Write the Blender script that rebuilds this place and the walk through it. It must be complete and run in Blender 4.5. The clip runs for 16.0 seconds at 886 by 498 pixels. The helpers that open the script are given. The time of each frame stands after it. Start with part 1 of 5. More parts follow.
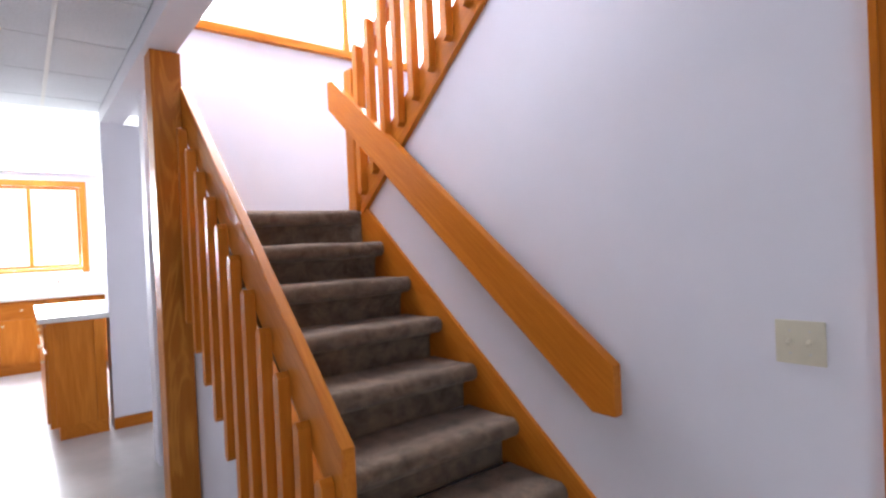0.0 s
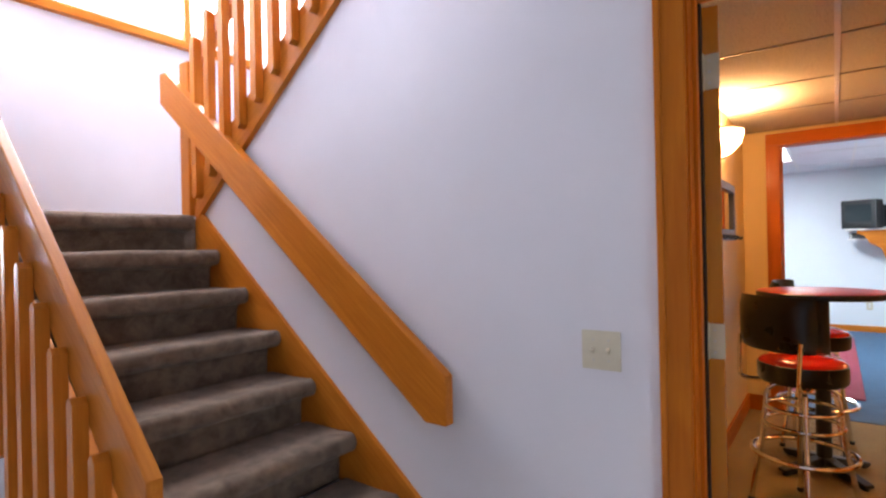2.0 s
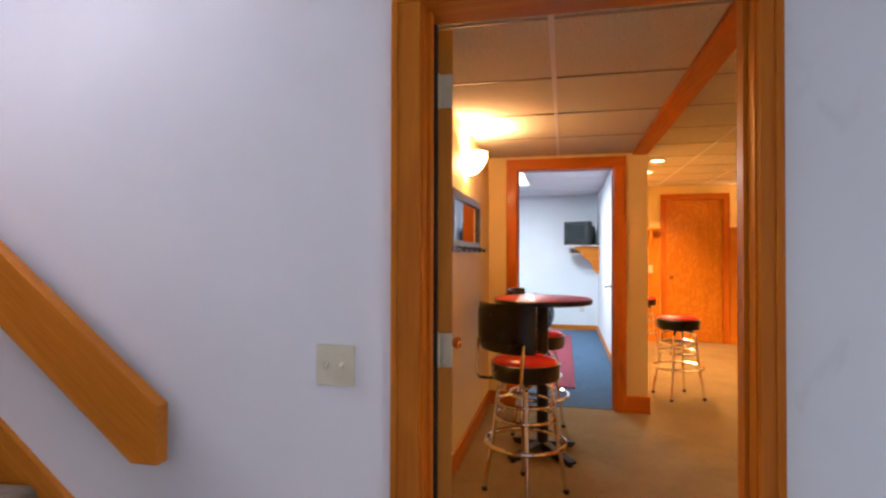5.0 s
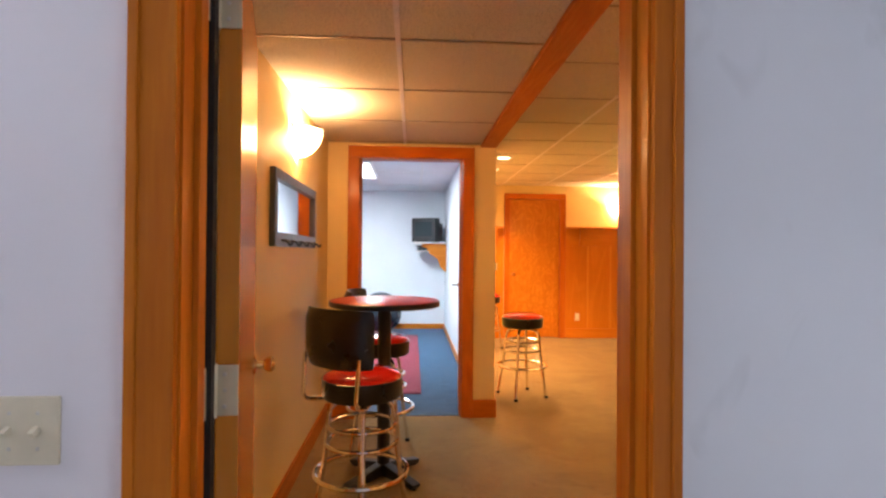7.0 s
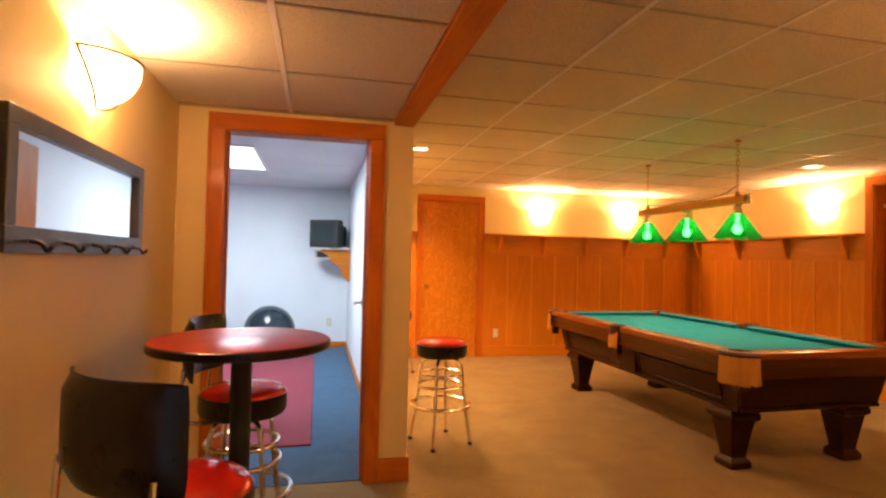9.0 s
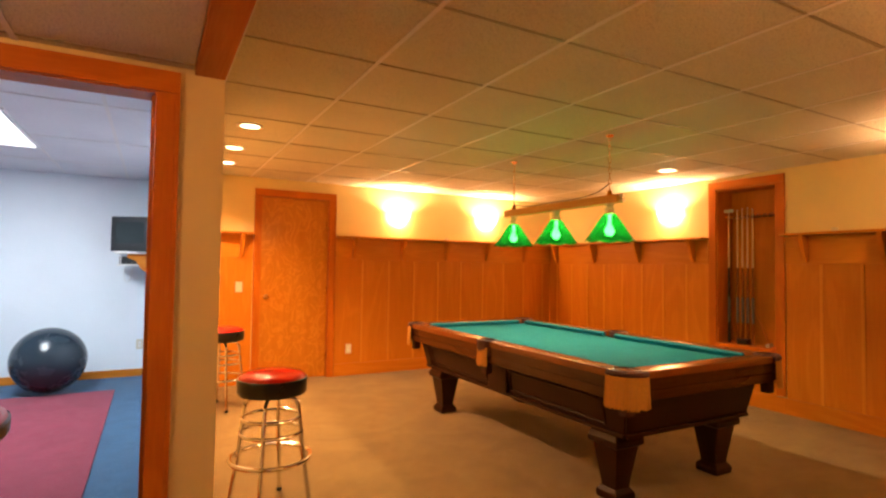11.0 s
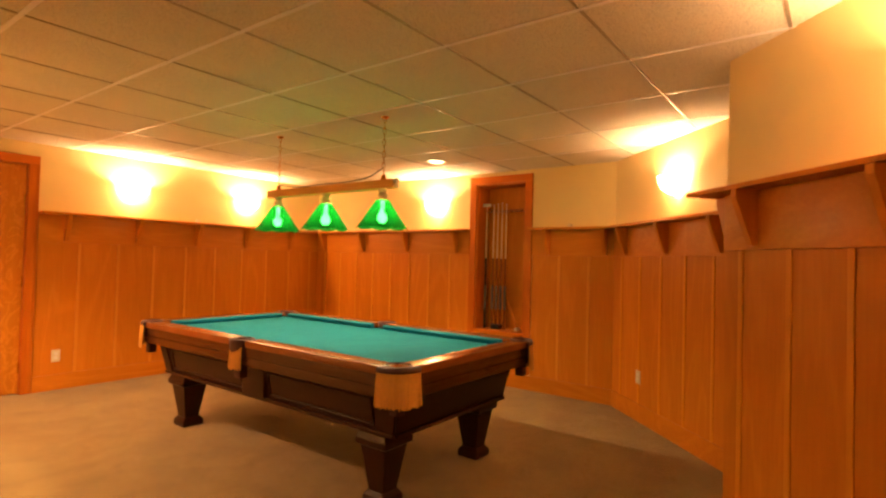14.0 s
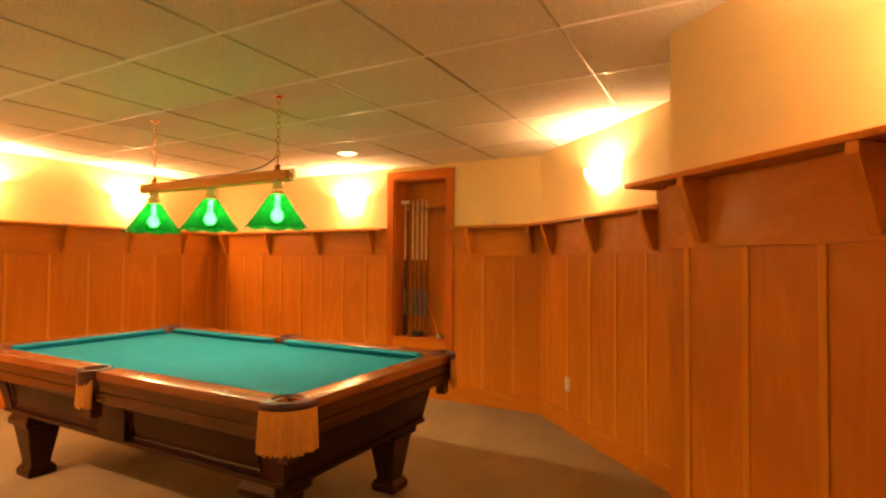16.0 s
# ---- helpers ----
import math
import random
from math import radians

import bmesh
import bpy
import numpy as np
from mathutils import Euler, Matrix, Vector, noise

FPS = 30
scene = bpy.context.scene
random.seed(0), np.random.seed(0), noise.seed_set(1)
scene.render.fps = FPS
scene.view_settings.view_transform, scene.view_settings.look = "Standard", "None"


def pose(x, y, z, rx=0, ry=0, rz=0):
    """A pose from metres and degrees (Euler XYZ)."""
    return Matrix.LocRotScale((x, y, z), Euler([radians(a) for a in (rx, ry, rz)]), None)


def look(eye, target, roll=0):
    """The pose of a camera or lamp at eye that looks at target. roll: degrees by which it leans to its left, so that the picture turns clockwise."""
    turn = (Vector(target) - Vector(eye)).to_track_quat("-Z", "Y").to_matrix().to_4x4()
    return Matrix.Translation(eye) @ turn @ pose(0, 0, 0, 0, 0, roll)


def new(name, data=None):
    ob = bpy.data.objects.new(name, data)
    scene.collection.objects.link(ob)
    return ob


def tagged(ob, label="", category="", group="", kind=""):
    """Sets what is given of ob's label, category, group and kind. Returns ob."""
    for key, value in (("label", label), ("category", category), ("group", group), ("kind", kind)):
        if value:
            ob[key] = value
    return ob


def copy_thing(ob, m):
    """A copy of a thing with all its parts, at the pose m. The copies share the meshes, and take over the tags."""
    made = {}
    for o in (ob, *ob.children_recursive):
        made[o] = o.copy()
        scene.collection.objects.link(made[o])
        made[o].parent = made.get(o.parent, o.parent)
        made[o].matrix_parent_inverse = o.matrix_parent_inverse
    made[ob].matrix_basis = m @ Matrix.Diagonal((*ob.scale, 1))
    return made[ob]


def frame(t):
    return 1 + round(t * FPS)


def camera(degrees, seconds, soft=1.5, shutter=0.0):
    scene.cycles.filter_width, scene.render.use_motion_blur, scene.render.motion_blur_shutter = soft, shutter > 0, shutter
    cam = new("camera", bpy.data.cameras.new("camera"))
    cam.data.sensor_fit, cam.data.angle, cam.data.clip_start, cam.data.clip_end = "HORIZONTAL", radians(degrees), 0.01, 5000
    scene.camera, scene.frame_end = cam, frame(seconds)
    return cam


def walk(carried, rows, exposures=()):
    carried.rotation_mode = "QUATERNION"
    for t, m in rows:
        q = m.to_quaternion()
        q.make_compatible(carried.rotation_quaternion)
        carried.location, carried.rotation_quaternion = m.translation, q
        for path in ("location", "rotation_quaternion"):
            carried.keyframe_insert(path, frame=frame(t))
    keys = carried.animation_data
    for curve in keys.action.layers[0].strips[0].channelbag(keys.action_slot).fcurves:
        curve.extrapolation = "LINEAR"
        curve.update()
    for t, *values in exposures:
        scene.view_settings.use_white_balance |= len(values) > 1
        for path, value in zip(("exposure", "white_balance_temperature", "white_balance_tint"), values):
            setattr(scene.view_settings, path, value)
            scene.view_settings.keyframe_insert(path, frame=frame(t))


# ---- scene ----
cam = camera(79.8, 16.0, soft=2.4)
METRES, EYE, TILT, LEAN, TURN = 3.4, 1.3, 0.0, 0.0, 51.5
ROWS = [
    (0.0, 0.0, 0.0, 0.0, -0.02, -0.5, 2.53),
    (0.5, 0.0045, -0.002, 0.0008, -3.68, -0.32, 2.44),
    (1.0, 0.0102, -0.0024, 0.0011, -7.32, -0.16, 2.27),
    (1.5, 0.0171, -0.0017, 0.0018, -11.11, -0.02, 1.62),
    (2.0, 0.023, -0.0007, 0.0021, -14.98, 0.08, 1.19),
    (2.5, 0.0295, 0.0007, 0.0029, -18.86, 0.03, 0.63),
    (3.0, 0.0384, 0.0014, 0.0023, -22.74, 0.19, 0.41),
    (3.5, 0.0464, 0.0037, 0.0027, -26.64, 0.32, 0.17),
    (4.0, 0.053, 0.0049, 0.0038, -30.49, 0.42, -0.08),
    (4.5, 0.0582, 0.0051, 0.004, -34.43, 0.59, -0.09),
    (7.0, 0.1776, 0.089, 0.0017, -54.79, 0.42, -0.48),
    (7.5, 0.2311, 0.1266, 0.0026, -57.4, 0.61, -0.57),
    (8.0, 0.2999, 0.1717, 0.005, -59.54, 0.83, -1.06),
    (10.5, 0.602, 0.31, 0.0147, -75.75, 1.82, -0.74),
    (11.0, 0.6546, 0.3145, 0.0138, -80.14, 2.04, -0.82),
    (11.5, 0.6842, 0.3148, 0.0127, -84.55, 2.08, -0.92),
    (12.0, 0.7108, 0.3192, 0.0128, -89.11, 1.97, -1.25),
    (12.5, 0.7348, 0.3226, 0.016, -93.67, 1.69, -1.54),
    (13.0, 0.7518, 0.324, 0.0147, -97.99, 1.6, -1.79),
    (13.5, 0.7603, 0.3188, 0.0129, -101.65, 1.5, -1.73),
    (14.0, 0.7628, 0.3127, 0.0122, -104.89, 1.35, -1.5),
    (14.5, 0.7652, 0.3065, 0.0151, -107.84, 1.11, -1.15),
    (15.0, 0.7819, 0.3005, 0.015, -110.58, 1.12, -0.66),
    (15.5, 0.8219, 0.2795, 0.0153, -112.31, 1.28, -0.48),
    (16.0, 0.8899, 0.248, 0.0192, -112.96, 1.45, -0.37),
]
walk(cam, [(t, pose(0, 0, EYE, TILT, LEAN, TURN) @ pose(METRES * x, METRES * y, METRES * z, 90 + pitch, roll, yaw)) for t, x, y, z, yaw, pitch, roll in ROWS],
     exposures=[(0.0, 0.08), (3.0, 0.0), (4.5, -0.06), (7.0, 0.04), (7.5, -0.08), (8.0, -0.2), (11.0, -0.24), (13.0, -0.24), (15.0, -0.06), (16.0, 0.0)])

# ---- world, large lights, exposure ----
world = bpy.data.worlds.new("sky")
scene.world = world
world.use_nodes = True
wn = world.node_tree
sky = wn.nodes.new("ShaderNodeTexSky")
sky.sky_type, sky.sun_disc, sky.sun_elevation, sky.sun_rotation = "NISHITA", False, radians(40), radians(200)
wn.links.new(sky.outputs[0], wn.nodes["Background"].inputs[0])
wn.nodes["Background"].inputs[1].default_value = 0.1

TUNGSTEN = (1.0, 0.53, 0.256)
DAY = (0.85, 0.89, 1.0)
P_WIN_STAIR, P_WIN_KITCHEN, P_SIDE_DAY = 215, 320, 12
P_SCONCE, P_CAN, P_PENDANT, P_TROFFER = 225, 70, 40, 125


def lamp(name, kind, m, power, color, size=0.1, size_y=None, label="", spot=None):
    data = bpy.data.lights.new(name, kind)
    data.energy, data.color = power, color
    if kind == "AREA":
        data.size = size
        if size_y:
            data.shape, data.size_y = "RECTANGLE", size_y
    else:
        data.shadow_soft_size = size
    if spot:
        data.spot_size, data.spot_blend = radians(spot), 0.6
    ob = new(name, data)
    ob.matrix_world = m
    return ob


# ---- materials ----
def material(name, rough=0.6, metal=0.0):
    m = bpy.data.materials.new(name)
    m.use_nodes = True
    b = m.node_tree.nodes["Principled BSDF"]
    b.inputs["Roughness"].default_value, b.inputs["Metallic"].default_value = rough, metal
    return m, m.node_tree, b


def coords(nt, scale=(1, 1, 1), rot=(0, 0, 0)):
    tc, mp = nt.nodes.new("ShaderNodeTexCoord"), nt.nodes.new("ShaderNodeMapping")
    mp.inputs["Scale"].default_value, mp.inputs["Rotation"].default_value = scale, rot
    nt.links.new(tc.outputs["Object"], mp.inputs[0])
    return mp.outputs[0]


def noise_tex(nt, vec, scale, detail=4, rough=0.55, distort=0.0):
    n = nt.nodes.new("ShaderNodeTexNoise")
    n.inputs["Scale"].default_value, n.inputs["Detail"].default_value = scale, detail
    n.inputs["Roughness"].default_value, n.inputs["Distortion"].default_value = rough, distort
    nt.links.new(vec, n.inputs["Vector"])
    return n.outputs[0]


def ramp(nt, fac, stops):
    r = nt.nodes.new("ShaderNodeValToRGB")
    while len(r.color_ramp.elements) < len(stops):
        r.color_ramp.elements.new(0.5)
    for e, (p, c) in zip(r.color_ramp.elements, stops):
        e.position, e.color = p, (*c, 1) if len(c) == 3 else c
    nt.links.new(fac, r.inputs[0])
    return r.outputs[0]


def mix(nt, a, b, fac, mode="MIX"):
    n = nt.nodes.new("ShaderNodeMix")
    n.data_type, n.blend_type = "RGBA", mode
    for sock, v in ((0, fac), (6, a), (7, b)):
        if isinstance(v, (int, float)):
            n.inputs[sock].default_value = v
        elif isinstance(v, tuple):
            n.inputs[sock].default_value = (*v, 1)
        else:
            nt.links.new(v, n.inputs[sock])
    return n.outputs[2]


def bump(nt, b, height, strength, dist=0.002):
    n = nt.nodes.new("ShaderNodeBump")
    n.inputs["Strength"].default_value, n.inputs["Distance"].default_value = strength, dist
    nt.links.new(height, n.inputs["Height"])
    nt.links.new(n.outputs[0], b.inputs["Normal"])


def wood(name, light, dark, axis="z", rough=0.35, grain=14, figure=2.2, coat=0.06, vary=0.08, figured=0.4, tilt=0.0, relief=0.1, stretch=0.18):
    """Stained wood: long grain streaks along the axis, broad cathedral figure, small pores."""
    m, nt, b = material(name, rough)
    s = {"x": (0.06, 1, 1), "y": (1, 0.06, 1), "z": (1, 1, 0.06)}[axis]
    s2 = {"x": (stretch, 1, 1), "y": (1, stretch, 1), "z": (1, 1, stretch)}[axis]
    info = nt.nodes.new("ShaderNodeObjectInfo")
    shift = nt.nodes.new("ShaderNodeVectorMath")
    shift.operation = "MULTIPLY_ADD"
    comb = nt.nodes.new("ShaderNodeCombineXYZ")
    for i in range(3):
        nt.links.new(info.outputs["Random"], comb.inputs[i])
    shift.inputs[1].default_value = (7.3, 5.1, 9.7)
    tc = nt.nodes.new("ShaderNodeTexCoord")
    nt.links.new(comb.outputs[0], shift.inputs[0])
    nt.links.new(tc.outputs["Object"], shift.inputs[2])

    lean = nt.nodes.new("ShaderNodeVectorRotate")
    lean.rotation_type = "Y_AXIS"
    lean.inputs["Angle"].default_value = radians(tilt)
    nt.links.new(shift.outputs[0], lean.inputs[0])

    def mapped(sc):
        mp = nt.nodes.new("ShaderNodeMapping")
        mp.inputs["Scale"].default_value = sc
        nt.links.new(lean.outputs[0], mp.inputs[0])
        return mp.outputs[0]
    fig = noise_tex(nt, mapped(s2), figure, 3, 0.5, 1.2)
    w = nt.nodes.new("ShaderNodeMath")
    w.operation = "SINE"
    k = nt.nodes.new("ShaderNodeMath")
    k.operation = "MULTIPLY"
    k.inputs[1].default_value = 34
    nt.links.new(fig, k.inputs[0])
    nt.links.new(k.outputs[0], w.inputs[0])
    streak = noise_tex(nt, mapped(s), grain * 6, 5, 0.65)
    mid = tuple((p + q) / 2 for p, q in zip(light, dark))
    c1 = ramp(nt, streak, [(0.3, dark), (0.55, mid), (0.75, light)])
    c2 = ramp(nt, w.outputs[0], [(0.0, dark), (0.6, mid), (1.0, light)])
    col = mix(nt, c1, c2, figured)
    col = mix(nt, col, ramp(nt, info.outputs["Random"], [(0, (1 - vary,) * 3), (1, (1 + 0.3 * vary,) * 3)]), 1.0, "MULTIPLY")
    nt.links.new(col, b.inputs["Base Color"])
    if relief:
        nt.links.new(ramp(nt, streak, [(0.2, (rough + 0.12,) * 3), (0.8, (rough - 0.06,) * 3)]), b.inputs["Roughness"])
        bump(nt, b, streak, relief, 0.001)
    b.inputs["Coat Weight"].default_value, b.inputs["Coat Roughness"].default_value = coat, 0.15
    b.inputs["Specular IOR Level"].default_value = 0.18
    return m


def paint(name, color, rough=0.6, texture=260, strength=0.12, blotch=0.05, scuffs=0.0):
    m, nt, b = material(name, rough)
    v = coords(nt)
    big = noise_tex(nt, v, 1.7, 4)
    lo, hi = tuple(c * (1 - blotch) for c in color), tuple(min(1, c * (1 + blotch * 0.4)) for c in color)
    col = ramp(nt, big, [(0.3, lo), (0.7, hi)])
    if scuffs:
        marks = ramp(nt, noise_tex(nt, coords(nt, (1, 1, 0.45), (0, 0.5, 0)), 7, 3, 0.5, 0.8), [(0.62, (0, 0, 0)), (0.74, (scuffs,) * 3)])
        col = mix(nt, col, tuple(c * 0.62 for c in color), marks)
    nt.links.new(col, b.inputs["Base Color"])
    bump(nt, b, noise_tex(nt, v, texture, 3), strength, 0.001)
    return m


def plain(name, color, rough=0.4, metal=0.0, wear=0.08, scale=25):
    m, nt, b = material(name, rough, metal)
    n = noise_tex(nt, coords(nt), scale, 4)
    nt.links.new(ramp(nt, n, [(0.3, tuple(c * (1 - wear) for c in color)), (0.7, color)]), b.inputs["Base Color"])
    nt.links.new(ramp(nt, n, [(0.3, (rough * 0.85,) * 3), (0.7, (min(1, rough * 1.15),) * 3)]), b.inputs["Roughness"])
    return m


def carpet(name, dark, light, scale=420, blotch_scale=5.5, fleck=None, sheen=0.2):
    m, nt, b = material(name, 0.95)
    v = coords(nt)
    pile, big = noise_tex(nt, v, scale, 3, 0.7), noise_tex(nt, v, blotch_scale, 6, 0.62, 0.4)
    col = mix(nt, ramp(nt, big, [(0.34, dark), (0.62, light)]), ramp(nt, pile, [(0.3, (0.55,) * 3), (0.7, (1.15,) * 3)]), 1.0, "MULTIPLY")
    if fleck:
        spots = ramp(nt, noise_tex(nt, v, 23, 5, 0.7), [(0.57, (0, 0, 0)), (0.66, (1, 1, 1))])
        col = mix(nt, col, fleck, mix(nt, (0, 0, 0), spots, 0.75))
    nt.links.new(col, b.inputs["Base Color"])
    b.inputs["Sheen Weight"].default_value = sheen
    b.inputs["Specular IOR Level"].default_value = 0.15
    bump(nt, b, pile, 0.9, 0.004)
    return m


def glowing(name, color, strength, base=(0.8, 0.8, 0.8), rough=0.3):
    m, nt, b = material(name, rough)
    b.inputs["Base Color"].default_value = (*base, 1)
    b.inputs["Emission Color"].default_value, b.inputs["Emission Strength"].default_value = (*color, 1), strength
    return m


OAK_L, OAK_D = (0.68, 0.24, 0.031), (0.49, 0.139, 0.010)
OAK = {a: wood("honey_oak_" + a, OAK_L, OAK_D, a) for a in "xyz"}
OAK_DOWN = wood("honey_oak_sloping_down", OAK_L, OAK_D, "x", figured=0.35, tilt=-37.5)
OAK_UP = wood("honey_oak_sloping_up", OAK_L, OAK_D, "x", figured=0.35, tilt=37.2)
POST_OAK = wood("cathedral_grain_oak", (0.58, 0.22, 0.035), (0.39, 0.12, 0.012), "z", figure=6.0, figured=0.7)
RED_L, RED_D = (0.60, 0.222, 0.018), (0.49, 0.16, 0.010)
PANEL_WOOD = {a: wood("cherry_stained_panel_" + a, RED_L, RED_D, a, rough=0.4, figured=0.4, grain=9) for a in "xyz"}
BATTEN_WOOD = wood("light_stained_batten", (0.68, 0.29, 0.030), (0.60, 0.23, 0.018), "z", rough=0.4, figured=0.2, grain=9)
TRIM = {a: wood("orange_oak_trim_" + a, (0.56, 0.17, 0.010), (0.42, 0.105, 0.005), a, rough=0.42) for a in "xyz"}
DOOR_WOOD = wood("birch_door_veneer", (0.53, 0.185, 0.014), (0.46, 0.15, 0.010), "z", rough=0.27, figure=4.2, figured=0.25, coat=0.13, relief=0.0)
MAHOGANY = {a: wood("dark_mahogany_" + a, (0.036, 0.0095, 0.003), (0.02, 0.0055, 0.002), a, rough=0.38, coat=0.08, relief=0.0, figured=0.15, vary=0.03) for a in "xyz"}
FASCIA_WOOD = {a: wood("brown_mahogany_fascia_" + a, (0.085, 0.028, 0.008), (0.05, 0.016, 0.005), a, rough=0.26, coat=0.3, relief=0.0, figured=0.2) for a in "xy"}
BLOTCHED_BIRCH = wood("blotched_birch_veneer", (0.60, 0.245, 0.024), (0.42, 0.145, 0.010), "z", rough=0.34, grain=3.0, figure=5.5, figured=0.45, coat=0.12, stretch=0.6)
RAIL_WOOD = {a: wood("red_mahogany_rail_" + a, (0.26, 0.085, 0.022), (0.17, 0.05, 0.013), a, rough=0.2, coat=0.5, relief=0.0) for a in "xyz"}
WHITE_WALL = paint("lilac_white_wall_paint", (0.755, 0.738, 0.79), 0.55)
# the white wall paint with scuffs, its colour tinted cooler for bluish daylight
SCUFFED_DAYLIT_WALL = paint("scuffed_daylight_tinted_wall_paint", (0.73, 0.74, 0.80), 0.55, scuffs=0.35)
CREAM_WALL = paint("cream_yellow_wall_paint", (0.76, 0.60, 0.28), 0.6)
COOL_WALL = paint("cool_white_wall_paint", (0.74, 0.79, 0.84), 0.6)
GRID_WHITE = plain("white_enamel_grid", (0.72, 0.70, 0.68), 0.45)
BROWN_CARPET = carpet("brown_stair_carpet", (0.13, 0.086, 0.058), (0.26, 0.18, 0.124), 300, 14, None, 0.22)
TAN_CARPET = carpet("tan_pool_room_carpet", (0.23, 0.147, 0.045), (0.31, 0.208, 0.068), 380, 3.2, (0.11, 0.066, 0.024))
BLUE_CARPET = carpet("blue_exercise_carpet", (0.026, 0.09, 0.18), (0.042, 0.13, 0.245), 380, 6)
RED_RUG = carpet("crimson_rug_pile", (0.24, 0.02, 0.045), (0.31, 0.034, 0.066), 420, 6)
VINYL = paint("pale_vinyl_floor", (0.62, 0.60, 0.57), 0.25, 60, 0.05, 0.2)
CHROME = plain("chrome", (0.82, 0.80, 0.78), 0.12, 1.0)
BRASS = plain("polished_brass", (0.78, 0.52, 0.2), 0.22, 1.0)
PALE_BRASS = plain("bright_pale_brass", (0.88, 0.78, 0.55), 0.25, 0.35)
STEEL = plain("satin_steel", (0.62, 0.6, 0.56), 0.35, 1.0)
BRONZE = plain("dark_bronze", (0.09, 0.05, 0.03), 0.4, 0.8)
RED_VINYL = plain("glossy_red_vinyl", (0.58, 0.02, 0.012), 0.11, 0, 0.12)
BLACK_VINYL = plain("black_vinyl", (0.005, 0.0048, 0.0048), 0.3, 0, 0.15, 12)
BLACK_IRON = plain("black_painted_iron", (0.012, 0.012, 0.013), 0.42)
RED_TOP = plain("red_laminate", (0.33, 0.018, 0.018), 0.36, 0, 0.1, 8)
FELT = carpet("green_billiard_felt", (0.004, 0.195, 0.305), (0.007, 0.235, 0.36), 700, 3, None, 0.0)
IVORY = plain("ivory_plastic", (0.66, 0.60, 0.46), 0.35)
DARK_PLASTIC = plain("charcoal_plastic", (0.010, 0.012, 0.014), 0.38)
SCREEN_GLASS = plain("grey_tube_screen", (0.03, 0.042, 0.045), 0.07)
LEATHER = plain("tan_leather_fringe", (0.60, 0.29, 0.04), 0.6, 0, 0.25, 90)
DARK_LEATHER = plain("oxblood_leather", (0.06, 0.013, 0.010), 0.6, 0, 0.3, 60)
LIGHT_OAK = wood("light_oak_bar", (0.70, 0.38, 0.12), (0.58, 0.28, 0.075), "y", figured=0.3)
PALE_MAPLE = wood("pale_maple", (0.72, 0.55, 0.33), (0.6, 0.42, 0.22), "z", rough=0.25, figured=0.2)
RUBBER = plain("dark_grey_rubber", (0.016, 0.028, 0.04), 0.26, 0, 0.06, 6)
WHITE_PLASTIC = plain("white_plastic", (0.75, 0.75, 0.74), 0.35)
LAMINATE = plain("white_laminate_worktop", (0.78, 0.76, 0.72), 0.3)
# near-black, stands in for the shade in the first door's hinge gap
BLACK_GAP = plain("black_hinge_gap_shade", (0.008, 0.007, 0.006), 0.8)
MIRROR, _, mb = material("mirror_silver", 0.02, 1.0)
mb.inputs["Base Color"].default_value = (0.86, 0.87, 0.88, 1)
GREY_FRAME = plain("pewter_grey_frame", (0.075, 0.078, 0.085), 0.35, 0.3)
BACKDROP = glowing("bright_overcast_daylight", (0.95, 0.98, 1.0), 2.2, (0, 0, 0))
GLASS, _, gb = material("window_glass", 0.02)
gb.inputs["Transmission Weight"].default_value, gb.inputs["IOR"].default_value = 1.0, 1.45


def frosted():
    m, nt, b = material("frosted_shade_glass", 0.25)
    b.inputs["Base Color"].default_value = (0.85, 0.8, 0.7, 1)
    b.inputs["Emission Color"].default_value, b.inputs["Emission Strength"].default_value = (*TUNGSTEN, 1), 8.0
    tl, mx = nt.nodes.new("ShaderNodeBsdfTranslucent"), nt.nodes.new("ShaderNodeMixShader")
    tl.inputs[0].default_value, mx.inputs[0].default_value = (0.9, 0.86, 0.78, 1), 0.55
    nt.links.new(b.outputs[0], mx.inputs[1])
    nt.links.new(tl.outputs[0], mx.inputs[2])
    tr, m2 = nt.nodes.new("ShaderNodeBsdfTransparent"), nt.nodes.new("ShaderNodeMixShader")
    tr.inputs[0].default_value, m2.inputs[0].default_value = (1.0, 0.95, 0.86, 1), 0.40
    nt.links.new(mx.outputs[0], m2.inputs[1])
    nt.links.new(tr.outputs[0], m2.inputs[2])
    nt.links.new(m2.outputs[0], nt.nodes["Material Output"].inputs[0])
    return m


SHADE_GLASS = frosted()
CAN_GLOW = glowing("can_lamp_glow", (1.0, 0.72, 0.4), 9.0)
TROFFER_GLOW = glowing("fluorescent_diffuser", (0.93, 0.97, 1.0), 3.2)
BULB_GLOW = glowing("pendant_bulb_glow", (1.0, 0.86, 0.58), 55.0)


def acoustic(name, pit, face):
    m, nt, b = material(name, 0.9)
    v = coords(nt)
    pits, big = noise_tex(nt, v, 130, 5, 0.75), noise_tex(nt, v, 2.2, 4)
    col = mix(nt, ramp(nt, pits, [(0.34, pit), (0.52, face)]), ramp(nt, big, [(0.3, (0.92,) * 3), (0.7, (1, 1, 1))]), 1.0, "MULTIPLY")
    nt.links.new(col, b.inputs["Base Color"])
    bump(nt, b, pits, 0.5, 0.003)
    return m


TILE = acoustic("acoustic_ceiling_tile", (0.32, 0.29, 0.22), (0.66, 0.62, 0.49))
WHITE_TILE = acoustic("white_acoustic_ceiling_tile", (0.60, 0.61, 0.64), (0.76, 0.775, 0.81))


